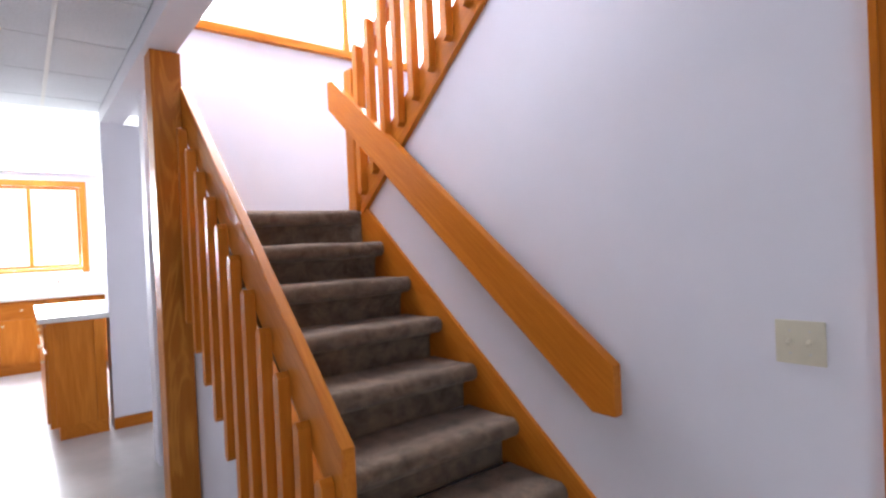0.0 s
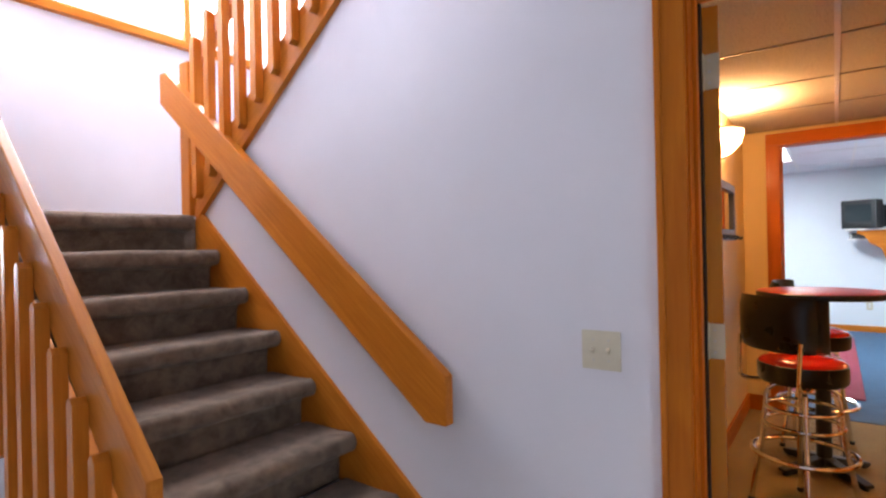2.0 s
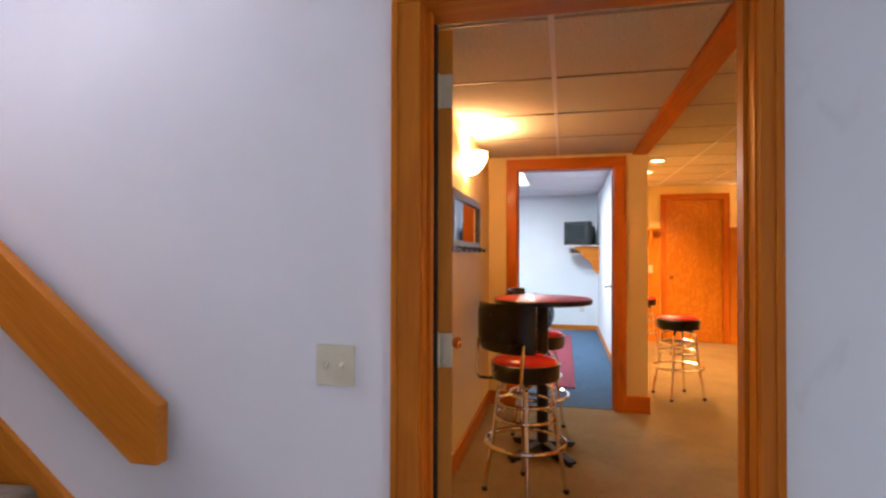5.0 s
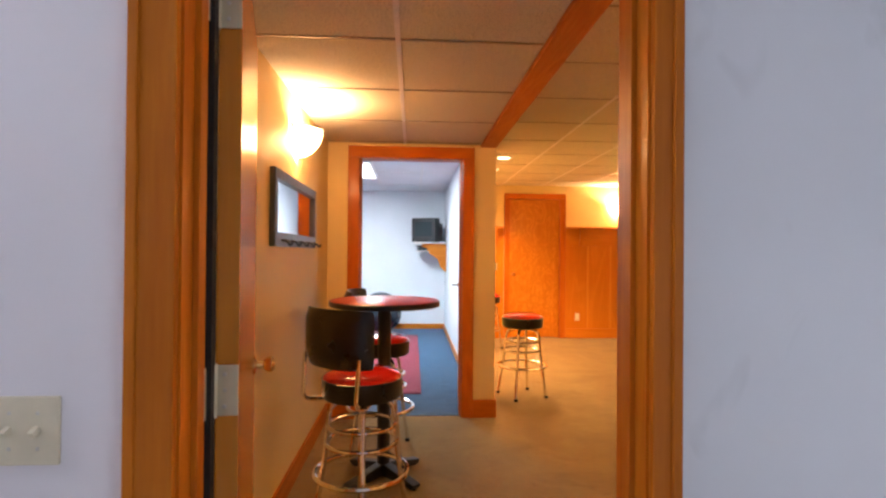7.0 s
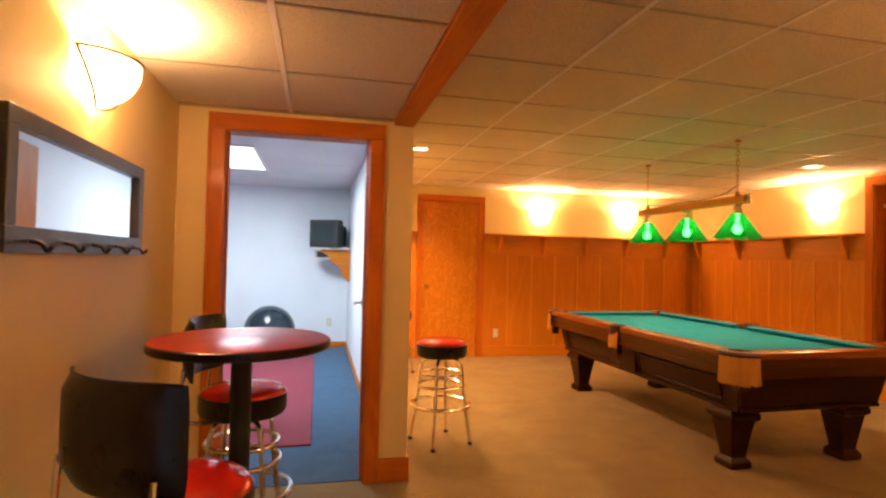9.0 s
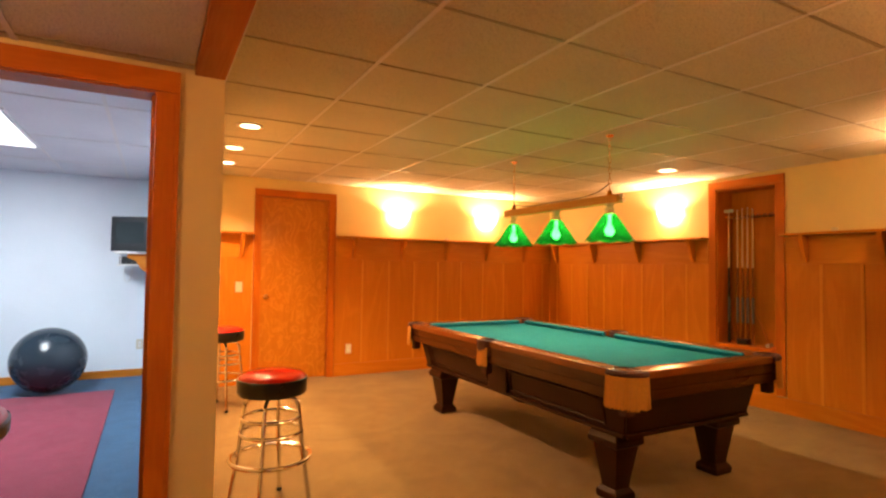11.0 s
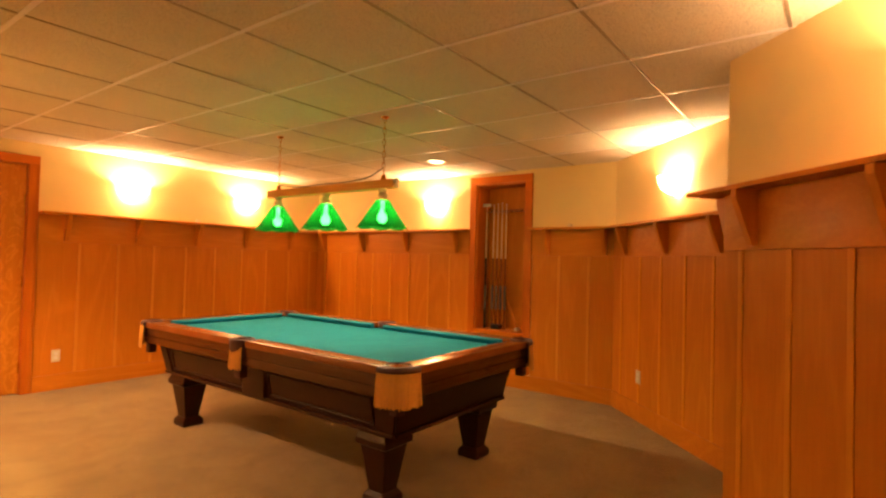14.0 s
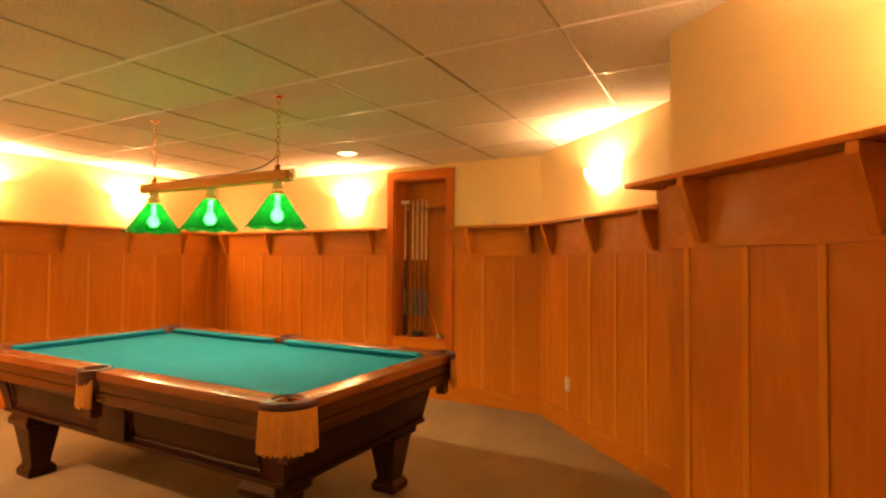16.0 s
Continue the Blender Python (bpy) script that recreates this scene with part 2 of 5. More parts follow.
def green_glass():
    m, nt, b = material("green_glass_shade", 0.12)
    b.inputs["Base Color"].default_value = (0.004, 0.10, 0.02, 1)
    tl, tr = nt.nodes.new("ShaderNodeBsdfTranslucent"), nt.nodes.new("ShaderNodeBsdfTransparent")
    tl.inputs[0].default_value, tr.inputs[0].default_value = (0.002, 0.085, 0.014, 1), (0.022, 0.46, 0.06, 1)
    m1, m2 = nt.nodes.new("ShaderNodeMixShader"), nt.nodes.new("ShaderNodeMixShader")
    m1.inputs[0].default_value, m2.inputs[0].default_value = 0.74, 0.34
    nt.links.new(tl.outputs[0], m1.inputs[1])
    nt.links.new(tr.outputs[0], m1.inputs[2])
    nt.links.new(m1.outputs[0], m2.inputs[1])
    nt.links.new(b.outputs[0], m2.inputs[2])
    nt.links.new(m2.outputs[0], nt.nodes["Material Output"].inputs[0])
    return m


GREEN_GLASS = green_glass()


# ---- mesh helpers ----
def box(bm, x0, y0, z0, x1, y1, z1, bev=0.0, m=None):
    made = bmesh.ops.create_cube(bm, size=1, matrix=Matrix.Translation(((x0 + x1) / 2, (y0 + y1) / 2, (z0 + z1) / 2)) @ Matrix.Diagonal((abs(x1 - x0), abs(y1 - y0), abs(z1 - z0), 1)))
    vs = made["verts"]
    if bev:
        es = list({e for v in vs for e in v.link_edges})
        r = bmesh.ops.bevel(bm, geom=es, offset=bev, segments=2, affect="EDGES", profile=0.7)
        vs = list({v for v in r["verts"]})
        vs = list({v for f in r["faces"] for v in f.verts} | set(vs))
    if m is not None:
        bmesh.ops.transform(bm, matrix=m, verts=[v for v in vs if v.is_valid])
    return bm


def boxes(*specs, bev=0.0):
    bm = bmesh.new()
    for s in specs:
        box(bm, *s, bev=bev)
    return bm


def prism(points, depth, axis="y", at=0.0, bev=0.0):
    """An outline of (u, v) pushed along an axis from at to at + depth."""
    bm = bmesh.new()
    place = {"x": lambda u, v, w: (w, u, v), "y": lambda u, v, w: (u, w, v), "z": lambda u, v, w: (u, v, w)}[axis]
    a = [bm.verts.new(place(u, v, at)) for u, v in points]
    b = [bm.verts.new(place(u, v, at + depth)) for u, v in points]
    bm.faces.new(a), bm.faces.new(b[::-1])
    for i in range(len(a)):
        j = (i + 1) % len(a)
        bm.faces.new((a[j], a[i], b[i], b[j]))
    bmesh.ops.recalc_face_normals(bm, faces=bm.faces)
    if bev:
        bmesh.ops.bevel(bm, geom=list(bm.edges), offset=bev, segments=2, affect="EDGES", profile=0.7)
    return bm


def lathe(profile, steps=32, center=(0, 0, 0)):
    """A turned shape from (radius, height) pairs."""
    bm = bmesh.new()
    rings = []
    for r, z in profile:
        if r < 1e-5:
            rings.append([bm.verts.new((center[0], center[1], center[2] + z))])
        else:
            rings.append([bm.verts.new((center[0] + r * math.cos(2 * math.pi * i / steps), center[1] + r * math.sin(2 * math.pi * i / steps), center[2] + z)) for i in range(steps)])
    for p, q in zip(rings, rings[1:]):
        for i in range(steps):
            j = (i + 1) % steps
            vs = []
            for v in ((p[i % len(p)]), (p[j % len(p)]), (q[j % len(q)]), (q[i % len(q)])):
                if v not in vs:
                    vs.append(v)
            if len(vs) > 2:
                bm.faces.new(vs)
    bmesh.ops.recalc_face_normals(bm, faces=bm.faces)
    return bm


def tube(points, r=0.012, steps=10, closed=False, bm=None):
    """A round rod along points."""
    bm = bm or bmesh.new()
    pts = [Vector(p) for p in points]
    n = len(pts)
    rings = []
    for i, p in enumerate(pts):
        a, c = pts[(i - 1) % n] if (closed or i) else p, pts[(i + 1) % n] if (closed or i < n - 1) else p
        d = (c - a).normalized()
        up = Vector((0, 0, 1)) if abs(d.z) < 0.95 else Vector((1, 0, 0))
        u = d.cross(up).normalized()
        w = u.cross(d)
        rings.append([bm.verts.new(p + r * (math.cos(2 * math.pi * k / steps) * u + math.sin(2 * math.pi * k / steps) * w)) for k in range(steps)])
    last = n if closed else n - 1
    for i in range(last):
        p, q = rings[i], rings[(i + 1) % n]
        for k in range(steps):
            bm.faces.new((p[k], p[(k + 1) % steps], q[(k + 1) % steps], q[k]))
    if not closed:
        bm.faces.new(rings[0][::-1]), bm.faces.new(rings[-1])
    bmesh.ops.recalc_face_normals(bm, faces=bm.faces)
    return bm


def ring(radius, z, r=0.01, center=(0, 0), steps=36):
    return tube([(center[0] + radius * math.cos(2 * math.pi * i / steps), center[1] + radius * math.sin(2 * math.pi * i / steps), z) for i in range(steps)], r, 8, True)


def bend(points, n=6, rad=0.04):
    """Round the inner corners of a polyline."""
    pts = [Vector(p) for p in points]
    out = [pts[0]]
    for a, b, c in zip(pts, pts[1:], pts[2:]):
        d1, d2 = min(rad, (b - a).length / 2), min(rad, (c - b).length / 2)
        p, q = b + (a - b).normalized() * d1, b + (c - b).normalized() * d2
        for i in range(n + 1):
            t = i / n
            out.append(p * (1 - t) ** 2 + b * 2 * t * (1 - t) + q * t * t)
    return out + [pts[-1]]


def finish(name, bm, mat, smooth=False):
    me = bpy.data.meshes.new(name)
    bm.to_mesh(me)
    bm.free()
    for m in mat if isinstance(mat, (list, tuple)) else (mat,):
        me.materials.append(m)
    if smooth:
        me.shade_smooth()
        me.set_sharp_from_angle(angle=radians(38))
    return me


def part(name, bm, mat, parent, label="", smooth=False):
    ob = new(name, finish(name, bm, mat, smooth))
    ob.parent = parent
    return tagged(ob, label)


def piece(name, mesh, parent, m):
    ob = new(name, mesh)
    ob.parent = parent
    ob.matrix_basis = m
    return ob


def thing(name, label, category, m=None, group="", kind=""):
    ob = new(name)
    ob.empty_display_size = 0.1
    if m is not None:
        ob.matrix_world = m
    return tagged(ob, label, category, group, kind)


def structure(name, bm, mat, label, category, smooth=False):
    return tagged(new(name, finish(name, bm, mat, smooth)), label, category, "", "structure")


# ---- the plan ----
Y_SW = 1.60                     # face of the wall with the switch
Y_HALL = 1.72                   # its other face, in the hall
X_MIR = -0.53                   # hall's side wall, with the mirror
Y_D2 = 4.87                     # wall with the door of the exercise room
X_POST = 0.80                   # end of that wall
Y_FAR = 8.78                    # far wall of the pool room
X_R = 5.90                      # wall with the cue niche
Z_C, Z_HALL = 2.36, 2.17        # ceilings
Y_RAIL = 0.67                   # open side of the stairs
RISE, RUN, X_TOP = 0.19, 0.244, -2.75
D1 = (-0.258, 0.563, 2.00)        # first doorway: x from, x to, height
D2 = (-0.277, 0.532, 2.05)
D3 = (1.635, 2.425, 2.15)
NICHE = (5.395, 6.02, 0.58, 2.23)
X_BACK = -3.70                  # landing's end wall
Y_EX = 9.77
BC = (X_R, 4.42)                # the corners of the slanted wall and of the boxed-out part of it
CE, DE, DF = (4.14, 2.66), (3.68, 3.12), (2.28, Y_HALL)


# ---- floors and ceilings ----
floor = structure("floor", boxes((-0.72, Y_HALL - 0.06, -0.1, 6.4, Y_FAR + 0.1, 0)), TAN_CARPET, "tan mottled cut-pile carpet floor", "floor")
structure("floor_exercise", boxes((-3.2, Y_D2 + 0.04, -0.096, 0.72, Y_EX + 0.1, 0.004)), BLUE_CARPET, "blue short-pile carpet floor", "floor")
structure("floor_kitchen", boxes((-8.6, -4.2, -0.1, 3.0, Y_HALL - 0.06, 0)), VINYL, "pale speckled vinyl kitchen floor", "floor")


GRID_DULL = plain("dull_metal_cross_tee", (0.34, 0.30, 0.22), 0.5, 0.5)


def tiled_ceiling(name, x0, y0, x1, y1, z, xs, ys, label, wide="y", tile=None):
    """Lay-in panels with a narrow shadow joint one way and white metal runners the other way."""
    bm = bmesh.new()
    ex, ey = [x0] + [x for x in xs if x0 < x < x1] + [x1], [y0] + [y for y in ys if y0 < y < y1] + [y1]
    for a, b in zip(ex, ex[1:]):
        for c, d in zip(ey, ey[1:]):
            box(bm, a + 0.005, c + 0.006, z, b - 0.005, d - 0.006, z + 0.02)
    n = len(bm.faces)
    box(bm, x0, y0, z + 0.021, x1, y1, z + 0.06)
    if wide == "y":
        for x in ex[1:-1]:
            box(bm, x - 0.011, y0, z - 0.003, x + 0.011, y1, z + 0.003)
        for y in ey[1:-1]:
            for a, b in zip(ex, ex[1:]):
                n2 = len(bm.faces)
                box(bm, a + 0.012, y - 0.007, z - 0.004, b - 0.012, y + 0.007, z + 0.004)
                bm.faces.ensure_lookup_table()
                for f in bm.faces[n2:]:
                    f.material_index = 2
    else:
        for y in ey[1:-1]:
            box(bm, x0, y - 0.011, z - 0.003, x1, y + 0.011, z + 0.003)
    bm.faces.ensure_lookup_table()
    for f in bm.faces[n:]:
        f.material_index = f.material_index or 1
    return structure(name, bm, (tile or TILE, GRID_WHITE, GRID_WHITE if tile else GRID_DULL), label, "ceiling")


def steps_of(first, pitch, n):
    return [first + pitch * i for i in range(n)]


tiled_ceiling("ceiling_pool", X_POST - 0.1, Y_HALL, 6.3, Y_FAR, Z_C, steps_of(0.86, 0.635, 9), steps_of(2.186, 0.667, 11), "beige acoustic lay-in tile ceiling of the pool room")
tiled_ceiling("ceiling_hall", X_MIR, Y_HALL, 0.68, Y_D2, Z_HALL, [0.073], steps_of(2.145, 0.665, 5), "beige acoustic lay-in tile ceiling of the hall")
tiled_ceiling("ceiling_exercise", -3.1, Y_D2 + 0.12, 0.70, Y_EX, Z_C, steps_of(-2.8, 0.61, 6), steps_of(5.2, 1.22, 5), "white lay-in tile ceiling of the exercise room", tile=WHITE_TILE)
tiled_ceiling("ceiling_kitchen", -8.5, -4.1, 2.9, Y_RAIL - 0.16, 2.44, steps_of(-8.2, 0.61, 20), [-3.5, -2.28, -1.06, 0.16], "white lay-in tile ceiling of the kitchen", "x", WHITE_TILE)
structure("ceiling_entry", boxes((-0.9, Y_RAIL - 0.16, 2.44, 2.9, Y_SW, 2.5)), WHITE_TILE, "white ceiling beside the stairwell", "ceiling")
structure("ceiling_stairwell", boxes((X_BACK, Y_RAIL - 0.2, 5.0, 0.6, 2.8, 5.1)), WHITE_WALL, "white painted stairwell ceiling", "ceiling")

# ---- walls of the stair room ----
T = Y_HALL - Y_SW
slope = RISE / RUN
diag_x = lambda z: X_TOP + 0.06 + (z - 1.50) / 0.76
wall = prism([(-2.72, 0), (D1[0] - 0.02, 0), (D1[0] - 0.02, D1[2] + 0.02), (D1[1] + 0.02, D1[2] + 0.02), (D1[1] + 0.02, 3.6), (diag_x(3.6), 3.6), (-2.72, 1.53)], T, "y", Y_SW)
structure("wall_switch", wall, WHITE_WALL, "lilac-white painted drywall wall beside the carpeted stairs", "wall")
structure("wall_entry", boxes((D1[1] + 0.02, Y_SW, 0, 2.9, Y_HALL, 3.6)), SCUFFED_DAYLIT_WALL, "scuffed lilac-white drywall wall beside the doorway", "wall")
structure("wall_landing", boxes((X_BACK - 0.15, 0.62, 0, X_BACK, 2.8, 2.83), (X_BACK - 0.15, 0.62, 2.83, X_BACK, 0.74, 5.0), (X_BACK - 0.15, 2.7, 2.83, X_BACK, 2.8, 5.0), (X_BACK - 0.15, 0.74, 4.5, X_BACK, 2.7, 5.0)), WHITE_WALL, "white painted wall at the stair landing", "wall")
structure("wall_stair_back", boxes((X_BACK, 2.66, 0, -0.72, 2.8, 5.0), (-0.72, 2.66, 2.5, 0.6, 2.8, 5.0), (0.5, Y_HALL, 2.5, 0.6, 2.66, 5.0)), WHITE_WALL, "white painted wall behind the upper stair flight", "wall")
structure("wall_stair_upper", boxes((X_BACK, Y_RAIL - 0.22, 2.52, 0.6, Y_RAIL - 0.16, 5.0), (0.5, Y_RAIL - 0.16, 2.52, 0.6, Y_SW, 5.0)), WHITE_WALL, "white painted upper stairwell wall", "wall")
structure("wall_kitchen_back", boxes((-8.6, -4.2, 0, -8.5, 0.0 - 0.6, 2.5), (-8.6, 0.66, 0, -8.5, 4, 2.5), (-8.6, -0.6, 0, -8.5, 0.66, 1.15), (-8.6, -0.6, 2.28, -8.5, 0.66, 2.5), (-8.5, 3.9, 0, X_BACK - 0.15, 4.0, 2.5)), WHITE_WALL, "white kitchen wall with a window", "wall")
structure("ceiling_kitchen_side", boxes((-8.5, Y_RAIL - 0.16, 2.44, X_BACK - 0.15, 3.9, 2.5)), WHITE_WALL, "white kitchen ceiling", "ceiling")
structure("wall_behind", boxes((-8.6, -4.2, 0, 3.0, -4.1, 2.5), (2.9, -4.1, 0, 3.0, -1.7, 2.5), (2.9, -0.3, 0, 3.0, Y_SW, 2.5), (2.9, -1.7, 2.1, 3.0, -0.3, 2.5)), WHITE_WALL, "white painted walls of the entry room", "wall")
structure("backdrop_kitchen", boxes((-9.6, -2.5, 0.2, -9.58, 2.8, 3.6)), BACKDROP, "bright overcast daylight outside the kitchen window", "backdrop")
structure("backdrop_stairs", boxes((X_BACK - 1.2, -0.8, 2.0, X_BACK - 1.18, 4.2, 6.0)), BACKDROP, "bright overcast daylight outside the stair window", "backdrop")
# assumed side opening, out of view: this glowing sheet is added behind it
structure("backdrop_unseen_side", boxes((4.2, -3.5, 0, 4.22, 1.4, 2.8)), BACKDROP, "bright daylight sheet outside an assumed, unseen side opening", "backdrop")
lamp("stair_window_light", "AREA", look((X_BACK + 0.05, 1.7, 3.66), (X_BACK + 3, 1.2, 1.2)), P_WIN_STAIR, DAY, 1.8, 1.5)
lamp("kitchen_window_light", "AREA", look((-8.44, 0.02, 1.72), (-4, 0.1, 1.2)), P_WIN_KITCHEN, DAY, 1.3, 1.1)
# added lamp at the unseen side opening, for bluish daylight on wall_entry
lamp("unseen_side_daylight", "AREA", look((2.86, -1.0, 1.1), (0, -0.4, 1.1)), P_SIDE_DAY, (0.72, 0.84, 1.0), 1.3, 2.0)

# ---- walls of the hall, pool room and exercise room ----
structure("wall_hall", boxes((X_MIR - 0.15, Y_HALL, 0, X_MIR, Y_D2, 2.5)), CREAM_WALL, "cream-yellow painted hall wall", "wall")
structure("wall_hall_side", boxes((X_MIR, Y_HALL + 0.001, 0, D1[0] - 0.06, Y_HALL + 0.012, Z_HALL), (D1[1] + 0.06, Y_HALL + 0.001, 0, DF[0] + 0.2, Y_HALL + 0.012, Z_C)), CREAM_WALL, "cream-yellow painted wall beside the first doorway", "wall")
structure("wall_exercise_front", boxes((-3.2, Y_D2, 0, D2[0] - 0.02, Y_D2 + 0.12, 2.5), (D2[0] - 0.02, Y_D2, D2[2] + 0.02, D2[1] + 0.02, Y_D2 + 0.12, 2.5), (D2[1] + 0.02, Y_D2, 0, X_POST, Y_D2 + 0.12, 2.5)), CREAM_WALL, "cream-yellow painted wall with the exercise room door", "wall")
structure("wall_exercise_side", boxes((0.70, Y_D2 + 0.12, 0, X_POST, Y_EX, 2.5)), CREAM_WALL, "cream-yellow painted partition", "wall")
structure("wall_exercise", boxes((-3.2, Y_EX, 0, 0.8, Y_EX + 0.12, 2.5), (-3.2, Y_D2 + 0.12, 0, -3.1, Y_EX, 2.5), (0.69, Y_D2 + 0.13, 0, 0.699, Y_EX, Z_C), (-3.1, Y_D2 + 0.121, 0, D2[0] - 0.1, Y_D2 + 0.13, Z_C)), COOL_WALL, "cool white painted exercise room wall", "wall")
structure("wall_far", boxes((X_POST, Y_FAR, 0, D3[0] - 0.02, Y_FAR + 0.12, 2.5), (D3[0] - 0.02, Y_FAR, D3[2] + 0.02, D3[1] + 0.02, Y_FAR + 0.12, 2.5), (D3[1] + 0.02, Y_FAR, 0, X_R + 0.3, Y_FAR + 0.12, 2.5)), CREAM_WALL, "cream-yellow painted wall above stained wainscot", "wall")
structure("wall_niche", boxes((X_R, BC[1] - 0.2, 0, X_R + 0.3, NICHE[0], 2.5), (X_R, NICHE[1], 0, X_R + 0.3, Y_FAR, 2.5), (X_R, NICHE[0], 0, X_R + 0.3, NICHE[1], NICHE[2]), (X_R, NICHE[0], NICHE[3], X_R + 0.3, NICHE[1], 2.5)), CREAM_WALL, "cream-yellow painted wall with a recessed cue niche", "wall")


def poly_wall(name, pts, label):
    return structure(name, prism(pts, 2.5, "z", 0.0), CREAM_WALL, label, "wall")


poly_wall("wall_slanted", [BC, CE, (CE[0] + 0.3, CE[1] - 0.3), (BC[0] + 0.3, BC[1] - 0.3)], "cream-yellow slanted wall above stained wainscot")
poly_wall("wall_boxed_out", [DE, DF, (DF[0] + 0.3, DF[1] - 0.12), (CE[0] + 0.3, CE[1] - 0.3), CE], "cream-yellow boxed-out slanted wall above stained wainscot")
structure("beam", boxes((0.68, Y_HALL, 2.15, X_POST, Y_D2, 2.5), bev=0.003), TRIM["y"], "orange-stained wooden ceiling beam", "beam")


# ---- door casings ----
def casing(name, x0, x1, top, y, side, w, label, mats=TRIM, wr=None):
    """Casing boards on one face of a wall (side -1: towards -y) and the jamb boards through it."""
    t = thing(name, label, "door frame", kind="structure")
    y0, y1 = (y - 0.018, y - 0.0005) if side < 0 else (y + 0.0005, y + 0.018)
    wr = wr or w
    for a, b in ((x0 - w, x0 - 0.005), (x1 + 0.005, x1 + wr)):
        bm = boxes((a, y0, 0, b, y1, top + 0.004), bev=0.004)
        yo = (y0 - 0.006, y0 + 0.004) if side < 0 else (y1 - 0.004, y1 + 0.006)
        outer = (a, a + 0.018) if a < x0 - 0.01 else (b - 0.018, b)
        box(bm, outer[0], yo[0], 0, outer[1], yo[1], top + 0.004, bev=0.003)
        part("casing_board", bm, mats["z"], t)
    part("head_board", boxes((x0 - w, y0 - 0.002, top + 0.005, x1 + wr, y1, top + w), bev=0.004), mats["x"], t)
    return t


def jambs(t, x0, x1, top, ya, yb, mats=TRIM):
    part("jamb", boxes((x0 - 0.02, ya, 0, x0, yb, top)), mats["z"], t)
    part("jamb", boxes((x1, ya, 0, x1 + 0.02, yb, top)), mats["z"], t)
    part("jamb_head", boxes((x0 - 0.02, ya, top, x1 + 0.02, yb, top + 0.02)), mats["x"], t)
    ym = (ya + yb) / 2
    part("door_stop", boxes((x0, ym - 0.02, 0, x0 + 0.011, ym + 0.012, top), bev=0.002), mats["z"], t)
    part("door_stop", boxes((x1 - 0.011, ym - 0.02, 0, x1, ym + 0.012, top), bev=0.002), mats["z"], t)


c1 = casing("door_frame_1", D1[0], D1[1], D1[2], Y_SW, -1, 0.085, "honey oak door casing in a white wall", wr=0.058)
jambs(c1, D1[0], D1[1], D1[2], Y_SW - 0.002, Y_HALL + 0.012)
casing("door_frame_1_back", D1[0], D1[1], D1[2], Y_HALL + 0.012, 1, 0.085, "honey oak door casing on the hall side", wr=0.058)
c2 = casing("door_frame_2", D2[0], D2[1], D2[2], Y_D2, -1, 0.095, "orange-stained oak casing round the exercise room doorway")
jambs(c2, D2[0], D2[1], D2[2], Y_D2 - 0.002, Y_D2 + 0.132)
c3 = casing("door_frame_3", D3[0], D3[1], D3[2], Y_FAR, -1, 0.085, "stained oak casing round the closed door")
jambs(c3, D3[0], D3[1], D3[2], Y_FAR - 0.002, Y_FAR + 0.12)


# ---- wainscot: baseboard, panels with battens, top rail, bracketed shelf ----
BRACKET = finish("bracket", prism([(0, 0), (0.03, 0), (0.034, 0.012), (0.112, 0.215), (0.112, 0.25), (0, 0.25)], 0.036, "x", -0.018, 0.003), PANEL_WOOD["z"])
Z_RAIL, Z_SHELF = 1.43, 1.72


def wainscot(name, a, b, inward, pitch, label, brackets, first=0.0, lip=(0.0, 0.0)):
    """From a to b in the plan, inward the side of the room; local x runs along the wall, local y into the room."""
    d = Vector((b[0] - a[0], b[1] - a[1]))
    length = d.length
    ang = math.atan2(d.y, d.x)
    n = Vector((-d.y, d.x))
    flip = 1 if n.dot(Vector(inward)) > 0 else -1
    base = Matrix.Translation((a[0], a[1], 0)) @ Matrix.Rotation(ang, 4, "Z") @ Matrix.Diagonal((1, flip, 1, 1))
    t = thing(name, label, "wainscot", kind="structure")

    def put(nm, spec, mat, bev=0.003):
        bm = boxes(spec, bev=bev)
        bmesh.ops.transform(bm, matrix=base, verts=bm.verts)
        if flip < 0:
            bmesh.ops.reverse_faces(bm, faces=bm.faces)
        return part(nm, bm, mat, t)
    lengthwise = PANEL_WOOD["x"] if abs(d.x) > abs(d.y) * 0.99 else PANEL_WOOD["y"]
    put("baseboard", (0, 0.001, 0, length, 0.022, 0.15), lengthwise)
    put("top_rail", (0, 0.001, Z_RAIL, length, 0.02, Z_SHELF - 0.022), lengthwise)
    put("shelf", (-lip[0], 0.0012, Z_SHELF - 0.022, length + lip[1], 0.135, Z_SHELF), lengthwise)
    xs = [first] + steps_of(first + pitch, pitch, max(0, int((length - first - 0.02) / pitch)))
    edges = [0.0] + [x for x in xs if 0.03 < x < length - 0.03] + [length]
    for p, q in zip(edges, edges[1:]):
        put("panel", (p + 0.001, 0.001, 0.15, q - 0.001, 0.009, Z_RAIL), PANEL_WOOD["z"], 0)
    for x in edges[1:-1]:
        put("batten", (x - 0.014, 0.0092, 0.15, x + 0.014, 0.0155, Z_RAIL - 0.001), BATTEN_WOOD, 0.002)
    for x in brackets:
        o = piece("bracket", BRACKET, t, base @ Matrix.Translation((x, 0.0203, Z_SHELF - 0.2722)))
    return t


